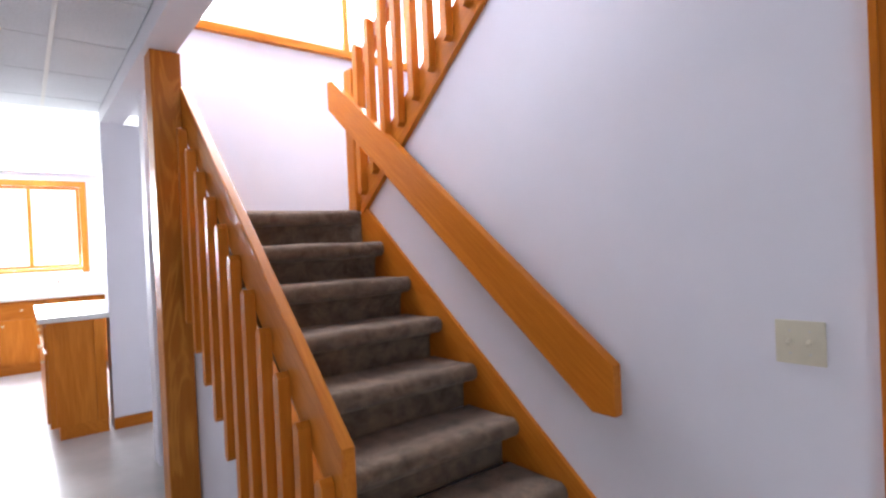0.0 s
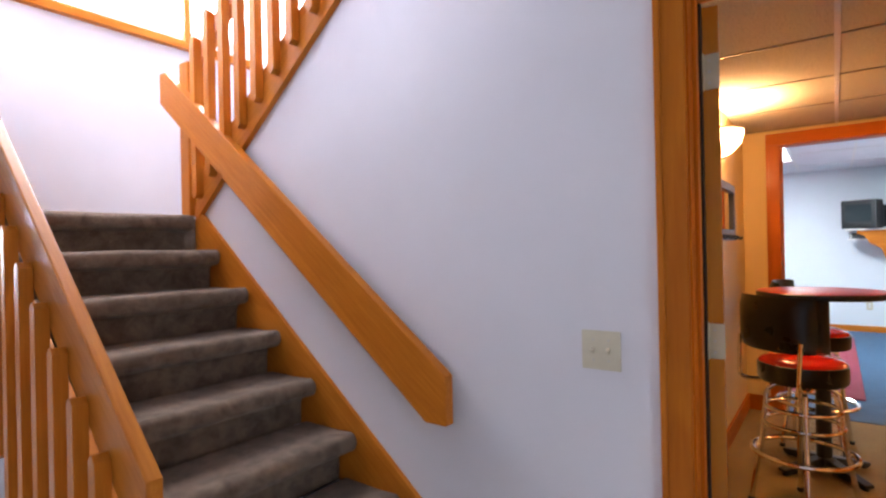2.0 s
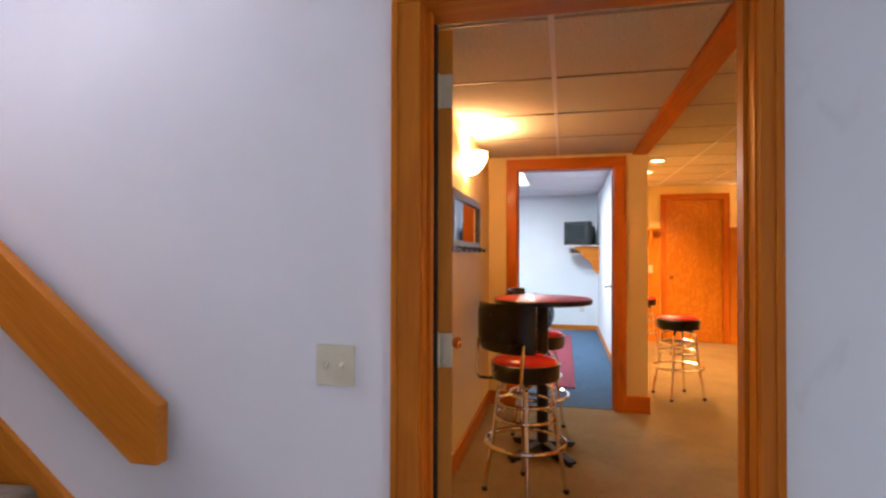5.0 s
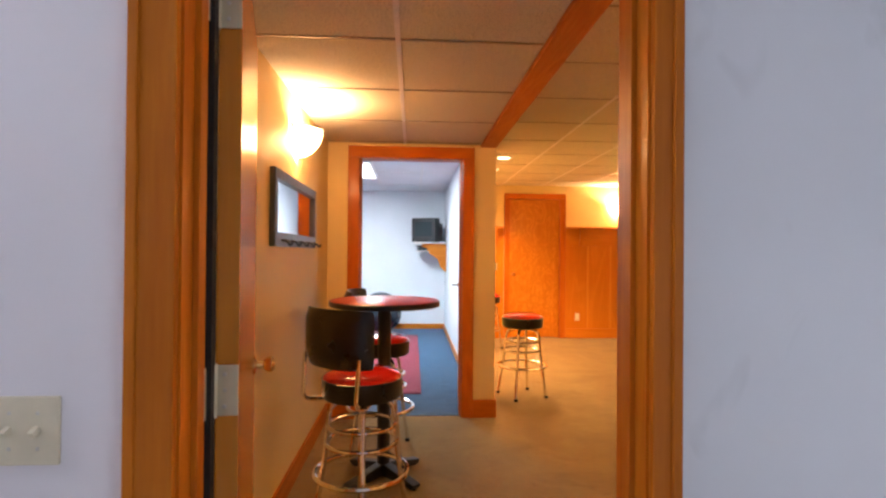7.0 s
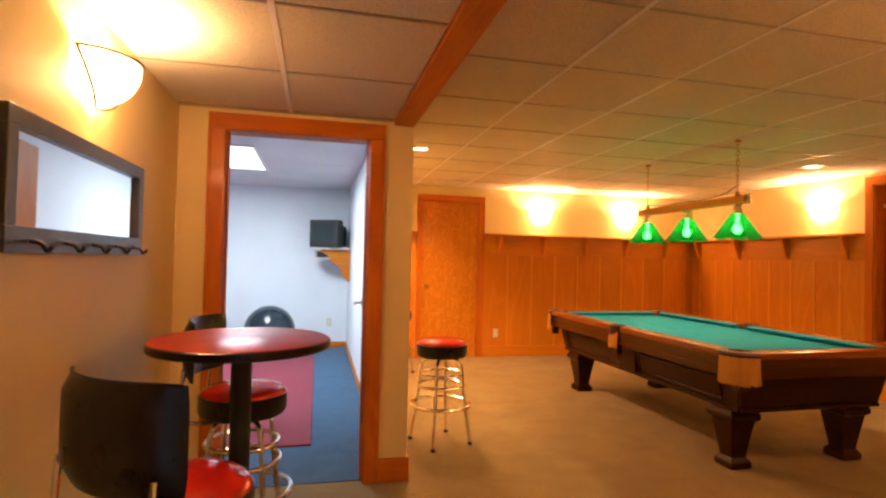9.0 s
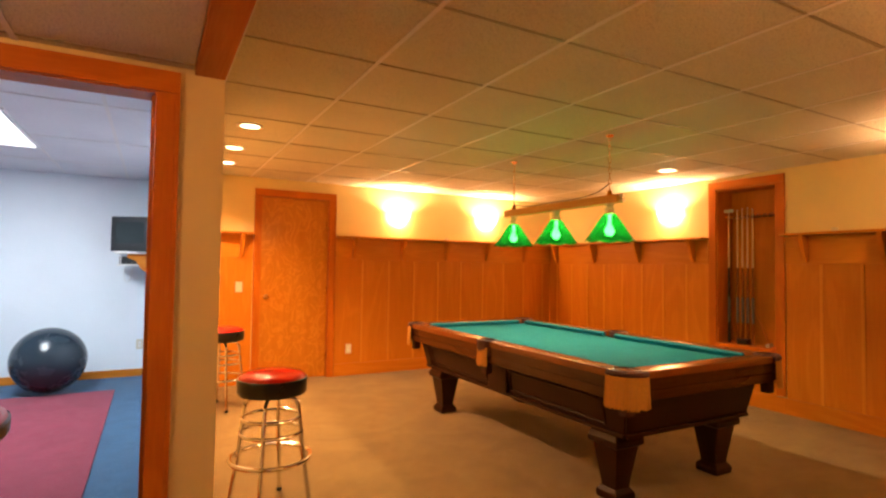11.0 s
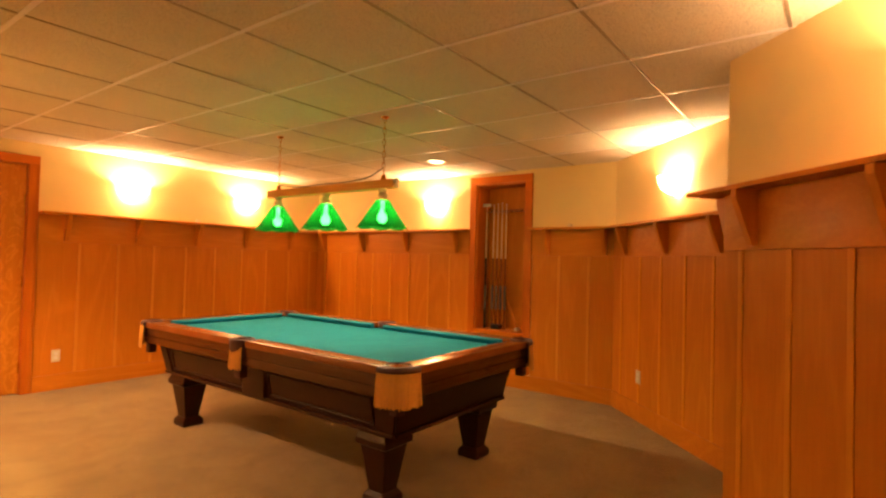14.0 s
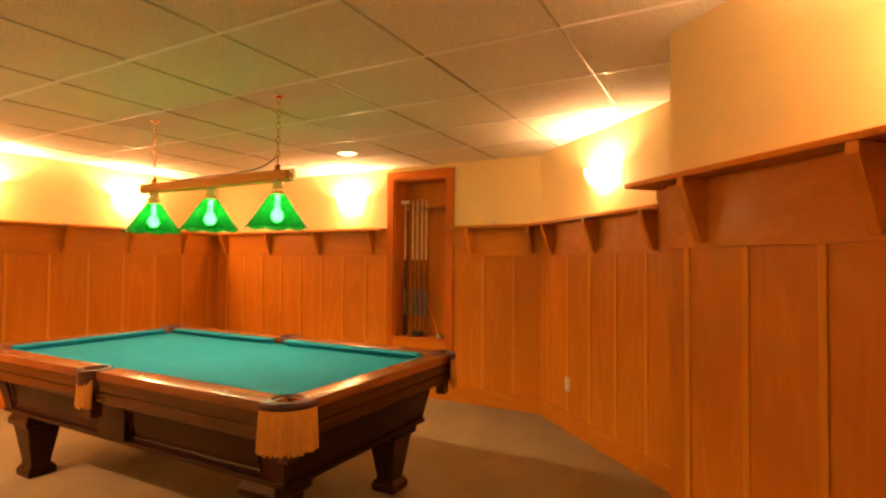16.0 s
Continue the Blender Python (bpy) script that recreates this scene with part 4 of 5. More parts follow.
def pool_table():
    hx, hy = 0.722, 1.38
    t = thing("pool_table", "carved dark mahogany pool table with green felt and leather pockets", "pool table", pose(3.458, 5.765, 0))
    part("playfield", boxes((-hx + 0.11, -hy + 0.11, 0.735, hx - 0.11, hy - 0.11, 0.765)), FELT, t, "taut green billiard felt")
    cush = [(0.0, 0.0), (0.026, 0.0), (0.05, 0.028), (0.05, 0.035), (0.0, 0.042)]

    def cushion(x, y0, y1, sx, along):
        if along == "y":
            bm = prism([(x + sx * u, 0.762 + v) for u, v in cush], y1 - y0, "y", y0)
        else:
            bm = prism([(x + sx * u, 0.762 + v) for u, v in cush], y1 - y0, "x", y0)
        part("cushion", bm, FELT, t)
    for s in (-1, 1):
        for a, b in ((-hy + 0.2, -0.07), (0.07, hy - 0.2)):
            cushion(s * (hx - 0.12), a, b, -s, "y")
        cushion(s * (hy - 0.12), -hx + 0.2, hx - 0.2, -s, "x")
    # rail caps, mitred round the pockets
    for s in (-1, 1):
        for a, b in ((-hy + 0.11, -0.075), (0.075, hy - 0.11)):
            o = part("rail", boxes((s * hx - (0.0 if s < 0 else 0.12), a, 0.765, s * hx + (0.12 if s < 0 else 0.0), b, 0.81), bev=0.012), RAIL_WOOD["y"], t, "glossy reddish mahogany rail", True)
            for k in range(3):
                y = a + (b - a) * (k + 1) / 4
                part("sight", turned(lathe([(0, 0), (0.006, 0), (0, 0.0012)], 8), pose(s * (hx - 0.05), y, 0.8102)), IVORY, o)
        part("rail", boxes((-hx + 0.11, s * hy - (0.0 if s < 0 else 0.12), 0.765, hx - 0.11, s * hy + (0.12 if s < 0 else 0.0), 0.81), bev=0.012), RAIL_WOOD["x"], t, "glossy reddish mahogany rail", True)
    # stepped fascia below the rails
    for s in (-1, 1):
        for z0, z1, out in ((0.715, 0.764, 0.012), (0.70, 0.715, 0.022), (0.655, 0.70, 0.016), (0.64, 0.655, 0.03)):
            xo = hx - out
            bm = bmesh.new()
            box(bm, s * xo, -hy + 0.08, z0, s * (xo - 0.03), hy - 0.08, z1, bev=0.003)
            part("fascia", bm, FASCIA_WOOD["y"], t, smooth=True)
        for z0, z1, out in ((0.715, 0.764, 0.012), (0.70, 0.715, 0.022), (0.655, 0.70, 0.016), (0.64, 0.655, 0.03)):
            yo = hy - out
            bm = bmesh.new()
            box(bm, -hx + 0.08, s * yo, z0, hx - 0.08, s * (yo - 0.03), z1, bev=0.003)
            part("fascia", bm, FASCIA_WOOD["x"], t, smooth=True)
    # cabinet sides lean inwards towards the floor
    ax, ay, bx, by, z0, z1 = hx - 0.12, hy - 0.12, hx - 0.165, hy - 0.165, 0.415, 0.64
    for s in (-1, 1):
        part("apron", leaning(lambda u, h, z: (s * h, u, z), (by, bx, z0), (ay, ax, z1)), MAHOGANY["y"], t)
        part("apron", leaning(lambda u, h, z: (u, s * h, z), (bx - 0.003, by, z0), (ax - 0.003, ay, z1)), MAHOGANY["x"], t)
        for c in (-1, 1):
            # raised moulding frames on the long sides
            y0, y1 = (0.16, by - 0.14) if c > 0 else (-by + 0.14, -0.16)
            off = lambda z: s * (bx + (ax - bx) * (z - z0) / (z1 - z0) + 0.004)
            bm = tube([(off(0.455), y0, 0.455), (off(0.455), y1, 0.455), (off(0.60), y1, 0.60), (off(0.60), y0, 0.60)], 0.008, 6, True)
            part("moulding", bm, MAHOGANY["y"], t, smooth=True)
            # flat corner stiles that lean with the side
            e = lambda z, k: by + (ay - by) * (z - z0) / (z1 - z0) - k
            bm = bmesh.new()
            vs = [bm.verts.new((off(z) + s * d, c * e(z, k), z)) for d in (-0.008, 0.006) for z, k in ((z0 + 0.01, 0.004), (z1 - 0.002, 0.004), (z1 - 0.002, 0.10), (z0 + 0.01, 0.10))]
            for f in ((0, 1, 2, 3), (7, 6, 5, 4), (0, 4, 5, 1), (1, 5, 6, 2), (2, 6, 7, 3), (3, 7, 4, 0)):
                bm.faces.new([vs[i] for i in f])
            bmesh.ops.recalc_face_normals(bm, faces=bm.faces)
            part("corner_stile", bm, MAHOGANY["z"], t)
        part("bottom_rail", boxes((s * bx - 0.02, -by, 0.402, s * bx + 0.02, by, 0.424), bev=0.005), MAHOGANY["y"], t)
        part("bottom_rail", boxes((-bx, s * by - 0.02, 0.402, bx, s * by + 0.02, 0.424), bev=0.005), MAHOGANY["x"], t)
        # middle plaque under the side pocket
        part("plaque", turned(prism([(-0.12, 0.43), (0.12, 0.43), (0.12, 0.60), (0.06, 0.625), (-0.06, 0.625), (-0.12, 0.60)], 0.03, "x", -0.015, 0.006), pose(s * (hx - 0.138), 0, 0)), MAHOGANY["z"], t)
    part("underside", boxes((-bx + 0.03, -by + 0.03, 0.55, bx - 0.03, by - 0.03, 0.58)), MAHOGANY["y"], t)
    for sx in (-1, 1):
        for sy in (-1, 1):
            l = part("leg", taper(sx * 0.46, sy * 1.05, ((0.0, 0.074), (0.05, 0.074), (0.065, 0.056), (0.09, 0.058), (0.315, 0.092), (0.33, 0.114), (0.36, 0.116), (0.402, 0.094))), MAHOGANY["z"], t)
            part("foot", taper(sx * 0.46, sy * 1.05, ((0.0, 0.077), (0.03, 0.08), (0.045, 0.078), (0.07, 0.059))), MAHOGANY["z"], l)
    # pockets
    for sx in (-1, 1):
        for sy in (-1, 0, 1):
            px, py = (sx * (hx - 0.075), sy * (hy - 0.075)) if sy else (sx * (hx - 0.035), 0)
            cup = part("pocket", lathe([(0.05, 0.69), (0.072, 0.72), (0.078, 0.812), (0.066, 0.816), (0.06, 0.77), (0.03, 0.768), (0.0, 0.768)], 24, (px, py, 0)), DARK_LEATHER, t, "dark oxblood leather pocket", True)
            if sy:
                a0 = math.atan2(sy, sx)
                arc = [a0 + radians(-54 + 108 * i / 20) for i in range(21)]
                rr, cx, cy = 0.125, sx * (hx - 0.118), sy * (hy - 0.118)
            else:
                a0 = 0 if sx > 0 else math.pi
                arc = [a0 + radians(-50 + 100 * i / 14) for i in range(15)]
                rr, cx, cy = 0.066, sx * (hx - 0.045), 0
            iron = part("leather_cap", tube([(cx + rr * math.cos(a), cy + rr * math.sin(a), 0.795) for a in arc], 0.018, 8), DARK_LEATHER, cup, "oxblood leather cap", True)
            bm = bmesh.new()
            for i, (a, b) in enumerate(zip(arc, arc[1:])):
                for k in range(2):
                    u, w = a + (b - a) * (k * 0.5 + 0.03), a + (b - a) * (k * 0.5 + 0.47)
                    low = 0.612 + random.uniform(-0.008, 0.008) if sy else 0.628 + random.uniform(-0.008, 0.008)
                    r0, r1 = rr + 0.010, rr + 0.010 + random.uniform(0.004, 0.012)
                    q = [(r0, 0.782), (r1, low)]
                    vs = []
                    for th in (0.0, 0.004):
                        for ang_ in (u, w):
                            for r_, z_ in q:
                                vs.append(bm.verts.new((cx + (r_ + th) * math.cos(ang_), cy + (r_ + th) * math.sin(ang_), z_)))
                    for f in ((0, 1, 3, 2), (4, 6, 7, 5), (0, 4, 5, 1), (2, 3, 7, 6), (1, 5, 7, 3), (0, 2, 6, 4)):
                        bm.faces.new([vs[j] for j in f])
            part("fringe", bm, LEATHER, cup, "tan leather fringe strips")
            part("net_tail", boxes((px - 0.03, py - 0.03, 0.56, px + 0.03, py + 0.03, 0.69), bev=0.012), DARK_LEATHER, cup)
    return t


def taper(cx, cy, levels):
    """A square upright of changing half-width: (z, half-width) from the foot up."""
    bm = bmesh.new()
    rings = [[bm.verts.new((cx + sx * h, cy + sy * h, z)) for sx, sy in ((-1, -1), (1, -1), (1, 1), (-1, 1))] for z, h in levels]
    for p, q in zip(rings, rings[1:]):
        for i in range(4):
            j = (i + 1) % 4
            bm.faces.new((p[i], p[j], q[j], q[i]))
    bm.faces.new(rings[0][::-1]), bm.faces.new(rings[-1])
    bmesh.ops.bevel(bm, geom=list(bm.edges), offset=0.003, segments=1, affect="EDGES")
    return bm


pool_table()


# ---- lamps ----
def sconce(x, y, z, face, power=1.0):
    """A half bowl of frosted ribbed glass on a wall, with a bronze rim; face: degrees of the way it looks."""
    t = thing("wall_sconce", "frosted glass half-bowl wall sconce with a dark bronze rim, lit", "wall lamp", pose(x, y, z, 0, 0, face), "wall sconces")
    n, m = 25, 9
    bm = bmesh.new()
    rows = []
    for j in range(m):
        e = (math.pi / 2) * j / (m - 1) * 0.93
        row = []
        for i in range(n):
            a = -math.pi / 2 + math.pi * i / (n - 1)
            rib = 1 + 0.035 * math.cos(i * math.pi / 2)
            row.append(bm.verts.new((0.14 * math.cos(a) * math.cos(e) * rib + 0.006, 0.15 * math.sin(a) * math.cos(e) * rib, -0.155 * math.sin(e))))
        rows.append(row)
    for p, q in zip(rows, rows[1:]):
        for i in range(n - 1):
            bm.faces.new((p[i], p[i + 1], q[i + 1], q[i]))
    bmesh.ops.solidify(bm, geom=list(bm.faces), thickness=0.004)
    shade = part("shade", bm, SHADE_GLASS, t, "glowing frosted glass", True)
    part("rim", tube([(0.148 * math.cos(a) + 0.006, 0.158 * math.sin(a), 0.0) for a in [-math.pi / 2 + math.pi * i / 24 for i in range(25)]], 0.005, 8), BRONZE, t, "dark bronze rim", True)
    for s in (-1, 1):
        part("arm", tube([(0.012 + 0.03 * math.sin(math.pi * i / 12), s * 0.158 * math.cos(math.pi / 2 * i / 12), -0.165 * math.sin(math.pi / 2 * i / 12)) for i in range(13)], 0.005, 8), BRONZE, t, "dark bronze arm", True)
    part("back_plate", boxes((0.0005, -0.05, -0.1, 0.008, 0.05, 0.0), bev=0.003), BRONZE, t)
    part("bulb", lathe([(0, -0.06), (0.016, -0.055), (0.03, -0.02), (0.03, 0.0), (0.018, 0.022), (0, 0.026)], 16, (0.058, 0, -0.075)), BULB_GLOW, t, "lit bulb", True).visible_shadow = False
    f = radians(face)
    lamp("sconce_light", "POINT", pose(x + 0.058 * math.cos(f), y + 0.058 * math.sin(f), z - 0.07), P_SCONCE * power, TUNGSTEN, 0.045)
    return t


along = lambda p, q, d: (p[0] + (q[0] - p[0]) / math.dist(p, q) * d, p[1] + (q[1] - p[1]) / math.dist(p, q) * d)
sconce(X_MIR, 3.72, 2.0, 0, 0.5)
for sx in (3.35, 4.72):
    sconce(sx, Y_FAR, 2.06, -90)
sconce(X_R, 6.60, 2.06, 180)
sconce(*along(BC, CE, 1.03), 2.06, 135, 0.6)
sconce(*along(DE, DF, 1.12), 2.06, 135, 0.75)


def can_light(x, y, power=1.0):
    t = thing("recessed_light", "round white recessed ceiling light, lit", "ceiling light", pose(x, y, Z_C - 0.001), "recessed ceiling lights")
    part("trim_ring", lathe([(0.068, 0.0), (0.095, 0.0), (0.098, -0.004), (0.092, -0.009), (0.07, -0.006), (0.066, 0.0)], 32), WHITE_PLASTIC, t, "white trim ring", True)
    part("bulb", lathe([(0.0, -0.012), (0.045, -0.009), (0.068, -0.003), (0.067, 0.0)], 28), CAN_GLOW, t, "glowing reflector bulb", True)
    lamp("recessed_light_beam", "SPOT", look((x, y, Z_C - 0.02), (x, y, 0)), P_CAN * power, TUNGSTEN, 0.05, spot=125)


for x, y in ((1.135, 6.44), (1.13, 7.26), (1.16, 8.0), (5.04, 5.97)):
    can_light(x, y, 4.0 if x < 2 else 0.14)

troffer = thing("fluorescent_troffer", "white fluorescent ceiling panel, lit", "ceiling light", pose(-0.66, 7.52, Z_C - 0.002))
part("frame", boxes((-0.31, -0.68, -0.012, -0.28, 0.68, 0.0), (0.28, -0.68, -0.012, 0.31, 0.68, 0.0), (-0.28, -0.68, -0.012, 0.28, -0.65, 0.0), (-0.28, 0.65, -0.012, 0.28, 0.68, 0.0), bev=0.002), WHITE_PLASTIC, troffer)
part("diffuser", boxes((-0.28, -0.65, -0.007, 0.28, 0.65, -0.001)), TROFFER_GLOW, troffer, "glowing prismatic diffuser")
lamp("troffer_light", "AREA", look((-0.66, 7.52, Z_C - 0.02), (-0.66, 7.52, 0)), P_TROFFER, (0.84, 0.93, 1.0), 0.55, 1.28)

bar = thing("billiard_light", "oak bar lamp with three green glass shades on chains", "hanging lamp", pose(3.53, 5.88, 0))
part("bar", boxes((-0.04, -0.71, 1.845, 0.04, 0.71, 1.905), bev=0.006), LIGHT_OAK, bar, "honey oak bar")
for s in (-1, 1):
    part("end_cap", lathe([(0, 0.0), (0.018, 0.0), (0.024, 0.012), (0.014, 0.02), (0.02, 0.034), (0.0, 0.045)], 16, (0, s * 0.60, 1.905)), BRASS, bar, smooth=True)
    for k in (-0.018, 0.018):
        part("finial", turned(lathe([(0, 0), (0.016, 0), (0.02, 0.012), (0.014, 0.028), (0, 0.03)], 14), pose(0, s * 0.71, 1.875 + k, -s * 90, 0, 0)), PALE_BRASS, bar, smooth=True)
    chain = part("chain", bmesh.new(), BRASS, bar, "brass chain")
    link = finish("link", tube([(0.011 * math.cos(a), 0, 0.024 * math.sin(a)) for a in [2 * math.pi * i / 10 for i in range(10)]], 0.0034, 5, True), BRASS, True)
    for i in range(10):
        piece("link", link, chain, pose(0, s * 0.60, 1.968 + 0.0415 * i, 0, 0, 45 + 90 * (i % 2)))
    part("ceiling_hook", lathe([(0, 0), (0.03, 0), (0.026, -0.008), (0.006, -0.014), (0, -0.014)], 18, (0, s * 0.60, Z_C - 0.0005)), BRASS, bar, smooth=True)
part("cord", tube(bend([(0, -0.6, 2.0), (0.02, -0.45, 1.94), (-0.01, -0.2, 1.915), (0.01, 0.1, 1.925), (0, 0.35, 1.912), (0, 0.6, 1.95)], rad=0.1), 0.004, 6), BLACK_IRON, bar, "dark cord", True)
for dy in (-0.60, 0.0, 0.60):
    part("socket", lathe([(0.0, 1.845), (0.03, 1.845), (0.034, 1.835), (0.022, 1.82), (0.036, 1.80), (0.03, 1.785), (0.044, 1.772), (0.044, 1.762), (0.0, 1.762)], 20, (0, dy, 0)), PALE_BRASS, bar, "ribbed pale brass fitter", True)
    n = 48
    bm = bmesh.new()
    rings = []
    for r, z in ((0.045, 1.765), (0.09, 1.70), (0.135, 1.63), (0.177, 1.572)):
        k = (r - 0.045) / 0.132
        rings.append([bm.verts.new(((r * (1 + 0.05 * k * abs(math.cos(4 * a)))) * math.cos(a), dy + (r * (1 + 0.05 * k * abs(math.cos(4 * a)))) * math.sin(a), z - 0.012 * k * abs(math.cos(4 * a)))) for a in [2 * math.pi * i / n for i in range(n)]])
    for p, q in zip(rings, rings[1:]):
        for i in range(n):
            bm.faces.new((p[i], q[i], q[(i + 1) % n], p[(i + 1) % n]))
    bmesh.ops.solidify(bm, geom=list(bm.faces), thickness=0.004)
    part("shade", bm, GREEN_GLASS, bar, "scalloped green glass shade", True)
    part("bulb", lathe([(0, 1.60), (0.02, 1.605), (0.036, 1.628), (0.034, 1.652), (0.015, 1.685), (0.014, 1.76), (0, 1.76)], 18, (0, dy, 0)), BULB_GLOW, bar, "lit bulb", True).visible_shadow = False
    lamp("billiard_bulb", "POINT", pose(3.53, 5.88 + dy, 1.635), P_PENDANT, (1.0, 0.62, 0.25), 0.03)


# ---- stools and the tall table ----
def bar_stool(back):
    t = thing("bar_stool", "chrome bar stool with red vinyl seat" + (" and black padded backrest" if back else " and black band"), "bar stool", None, "bar stools")
    part("seat", lathe([(0, 0.764), (0.06, 0.763), (0.12, 0.757), (0.165, 0.744), (0.18, 0.732), (0.184, 0.722)], 40), RED_VINYL, t, "glossy red vinyl cushion", True)
    part("seat_band", lathe([(0.184, 0.722), (0.189, 0.72), (0.189, 0.645), (0.18, 0.632), (0.0, 0.632)], 40), BLACK_VINYL, t, "black vinyl band", True)
    part("swivel", lathe([(0.0, 0.632), (0.07, 0.632), (0.07, 0.612), (0.05, 0.606), (0.0, 0.606)], 20), BLACK_IRON, t)
    for i in range(4):
        a = math.pi / 4 + i * math.pi / 2
        p = lambda r, z: (r * math.cos(a), r * math.sin(a), z)
        part("leg", tube(bend([p(0.03, 0.61), p(0.145, 0.605), p(0.172, 0.33), p(0.225, 0.008)], rad=0.06), 0.012, 10), CHROME, t, smooth=True)
        part("rubber_foot", lathe([(0, 0), (0.016, 0), (0.016, 0.02), (0.0, 0.024)], 12, p(0.225, 0.0)), BLACK_VINYL, t)
    part("ring", ring(0.156, 0.50, 0.010), CHROME, t, smooth=True)
    part("ring", ring(0.166, 0.42, 0.010), CHROME, t, smooth=True)
    part("foot_ring", ring(0.216, 0.28, 0.0125), CHROME, t, smooth=True)
    if back:
        bm = bmesh.new()
        nx, nz = 17, 7
        grid = {}
        for side in (0, 1):
            for i in range(nx):
                for j in range(nz):
                    u, v = i / (nx - 1) * 2 - 1, j / (nz - 1) * 2 - 1
                    puff = 0.024 * (1 - u ** 6) * (1 - v ** 6) ** 0.7
                    k = 1 - 0.02 * abs(v) ** 5
                    ang_ = u * 0.74 * k
                    r = 0.30 + (puff if side else -puff)
                    grid[side, i, j] = bm.verts.new((r * math.sin(ang_) * 1.02, -(r * math.cos(ang_)) + 0.075, 0.925 + v * 0.13 * (1 - 0.06 * abs(u) ** 6)))
        for i in range(nx - 1):
            for j in range(nz - 1):
                bm.faces.new([grid[0, a, b] for a, b in ((i, j), (i + 1, j), (i + 1, j + 1), (i, j + 1))])
                bm.faces.new([grid[1, a, b] for a, b in ((i, j + 1), (i + 1, j + 1), (i + 1, j), (i, j))])
        bmesh.ops.remove_doubles(bm, verts=bm.verts, dist=0.0015)
        bmesh.ops.recalc_face_normals(bm, faces=bm.faces)
        part("backrest", bm, BLACK_VINYL, t, "padded black vinyl backrest", True)
        part("piping", tube([(0.302 * math.sin(a) * 1.02, -0.302 * math.cos(a) + 0.075, 0.925 + 0.13 * (1 - 0.06 * abs(a / 0.74) ** 6) - 0.002) for a in [-0.70 + 1.40 * i / 20 for i in range(21)]], 0.0035, 6), BLACK_VINYL, t, smooth=True)
        for s in (-1, 1):
            part("back_arm", tube(bend([(s * 0.10, -0.05, 0.622), (s * 0.155, -0.15, 0.622), (s * 0.165, -0.215, 0.64), (s * 0.17, -0.2, 0.85)], rad=0.04), 0.009, 8), CHROME, t, smooth=True)
    return t


plain_stool = bar_stool(False)
plain_stool.matrix_world = pose(1.155, 5.50, 0, 0, 0, 20)
copy_thing(plain_stool, pose(1.15, 7.85, 0, 0, 0, 50))
back_stool = bar_stool(True)
back_stool.matrix_world = pose(-0.092, 3.18, 0, 0, 0, -38)
copy_thing(back_stool, pose(-0.065, 4.22, 0, 0, 0, 262))

table = thing("pub_table", "round red-topped pub table on a black iron pedestal", "table", pose(-0.02, 3.77, -0.025))
part("tabletop", lathe([(0, 1.055), (0.31, 1.055), (0.316, 1.052)], 56), RED_TOP, table, "red laminate top", True)
part("edge_band", lathe([(0.316, 1.052), (0.321, 1.048), (0.321, 1.025), (0.316, 1.02), (0.0, 1.02)], 56), BLACK_VINYL, table, "black edge band", True)
part("column", lathe([(0.038, 0.085), (0.038, 1.0), (0.10, 1.01), (0.10, 1.02)], 24), BLACK_IRON, table, smooth=True)
part("top_plate", boxes((-0.18, -0.03, 1.004, 0.18, 0.03, 1.019), (-0.03, -0.18, 1.005, 0.03, 0.18, 1.018)), BLACK_IRON, table)
for i in range(4):
    bm = prism([(0.02, 0.045), (0.255, 0.033), (0.275, 0.045), (0.275, 0.06), (0.04, 0.11), (0.02, 0.11)], 0.056, "y", -0.028, 0.008)
    f = part("base_foot", turned(bm, pose(0, 0, 0, 0, 0, 45 + 90 * i)), BLACK_IRON, table)
    part("glide", lathe([(0, 0.025), (0.016, 0.025), (0.016, 0.037), (0, 0.037)], 10, (0.25 * math.cos(math.pi / 4 + i * math.pi / 2), 0.25 * math.sin(math.pi / 4 + i * math.pi / 2), 0)), BLACK_VINYL, f)

# ---- hall mirror with hooks ----
mir = thing("wall_mirror", "wide grey-framed wall mirror with coat hooks", "mirror", pose(X_MIR, 3.69, 1.517))
my, mz, fw = 0.52, 0.187, 0.05
part("frame", boxes((0.0008, -my, -mz, 0.03, my, -mz + fw + 0.02), (0.0008, -my, mz - fw, 0.03, my, mz), (0.0008, -my, -mz + fw + 0.02, 0.03, -my + fw, mz - fw), (0.0008, my - fw, -mz + fw + 0.02, 0.03, my, mz - fw), bev=0.004), GREY_FRAME, mir, "pewter-grey frame")
part("glass", boxes((0.006, -my + fw - 0.004, -mz + fw + 0.016, 0.012, my - fw + 0.004, mz - fw + 0.004)), MIRROR, mir, "silvered mirror glass")
for i in range(5):
    y = -0.40 + 0.20 * i
    part("hook", tube(bend([(0.03, y, -0.155), (0.06, y, -0.16), (0.07, y, -0.185), (0.085, y, -0.165)], rad=0.015), 0.006, 8), BLACK_IRON, mir, "black coat hook", True)


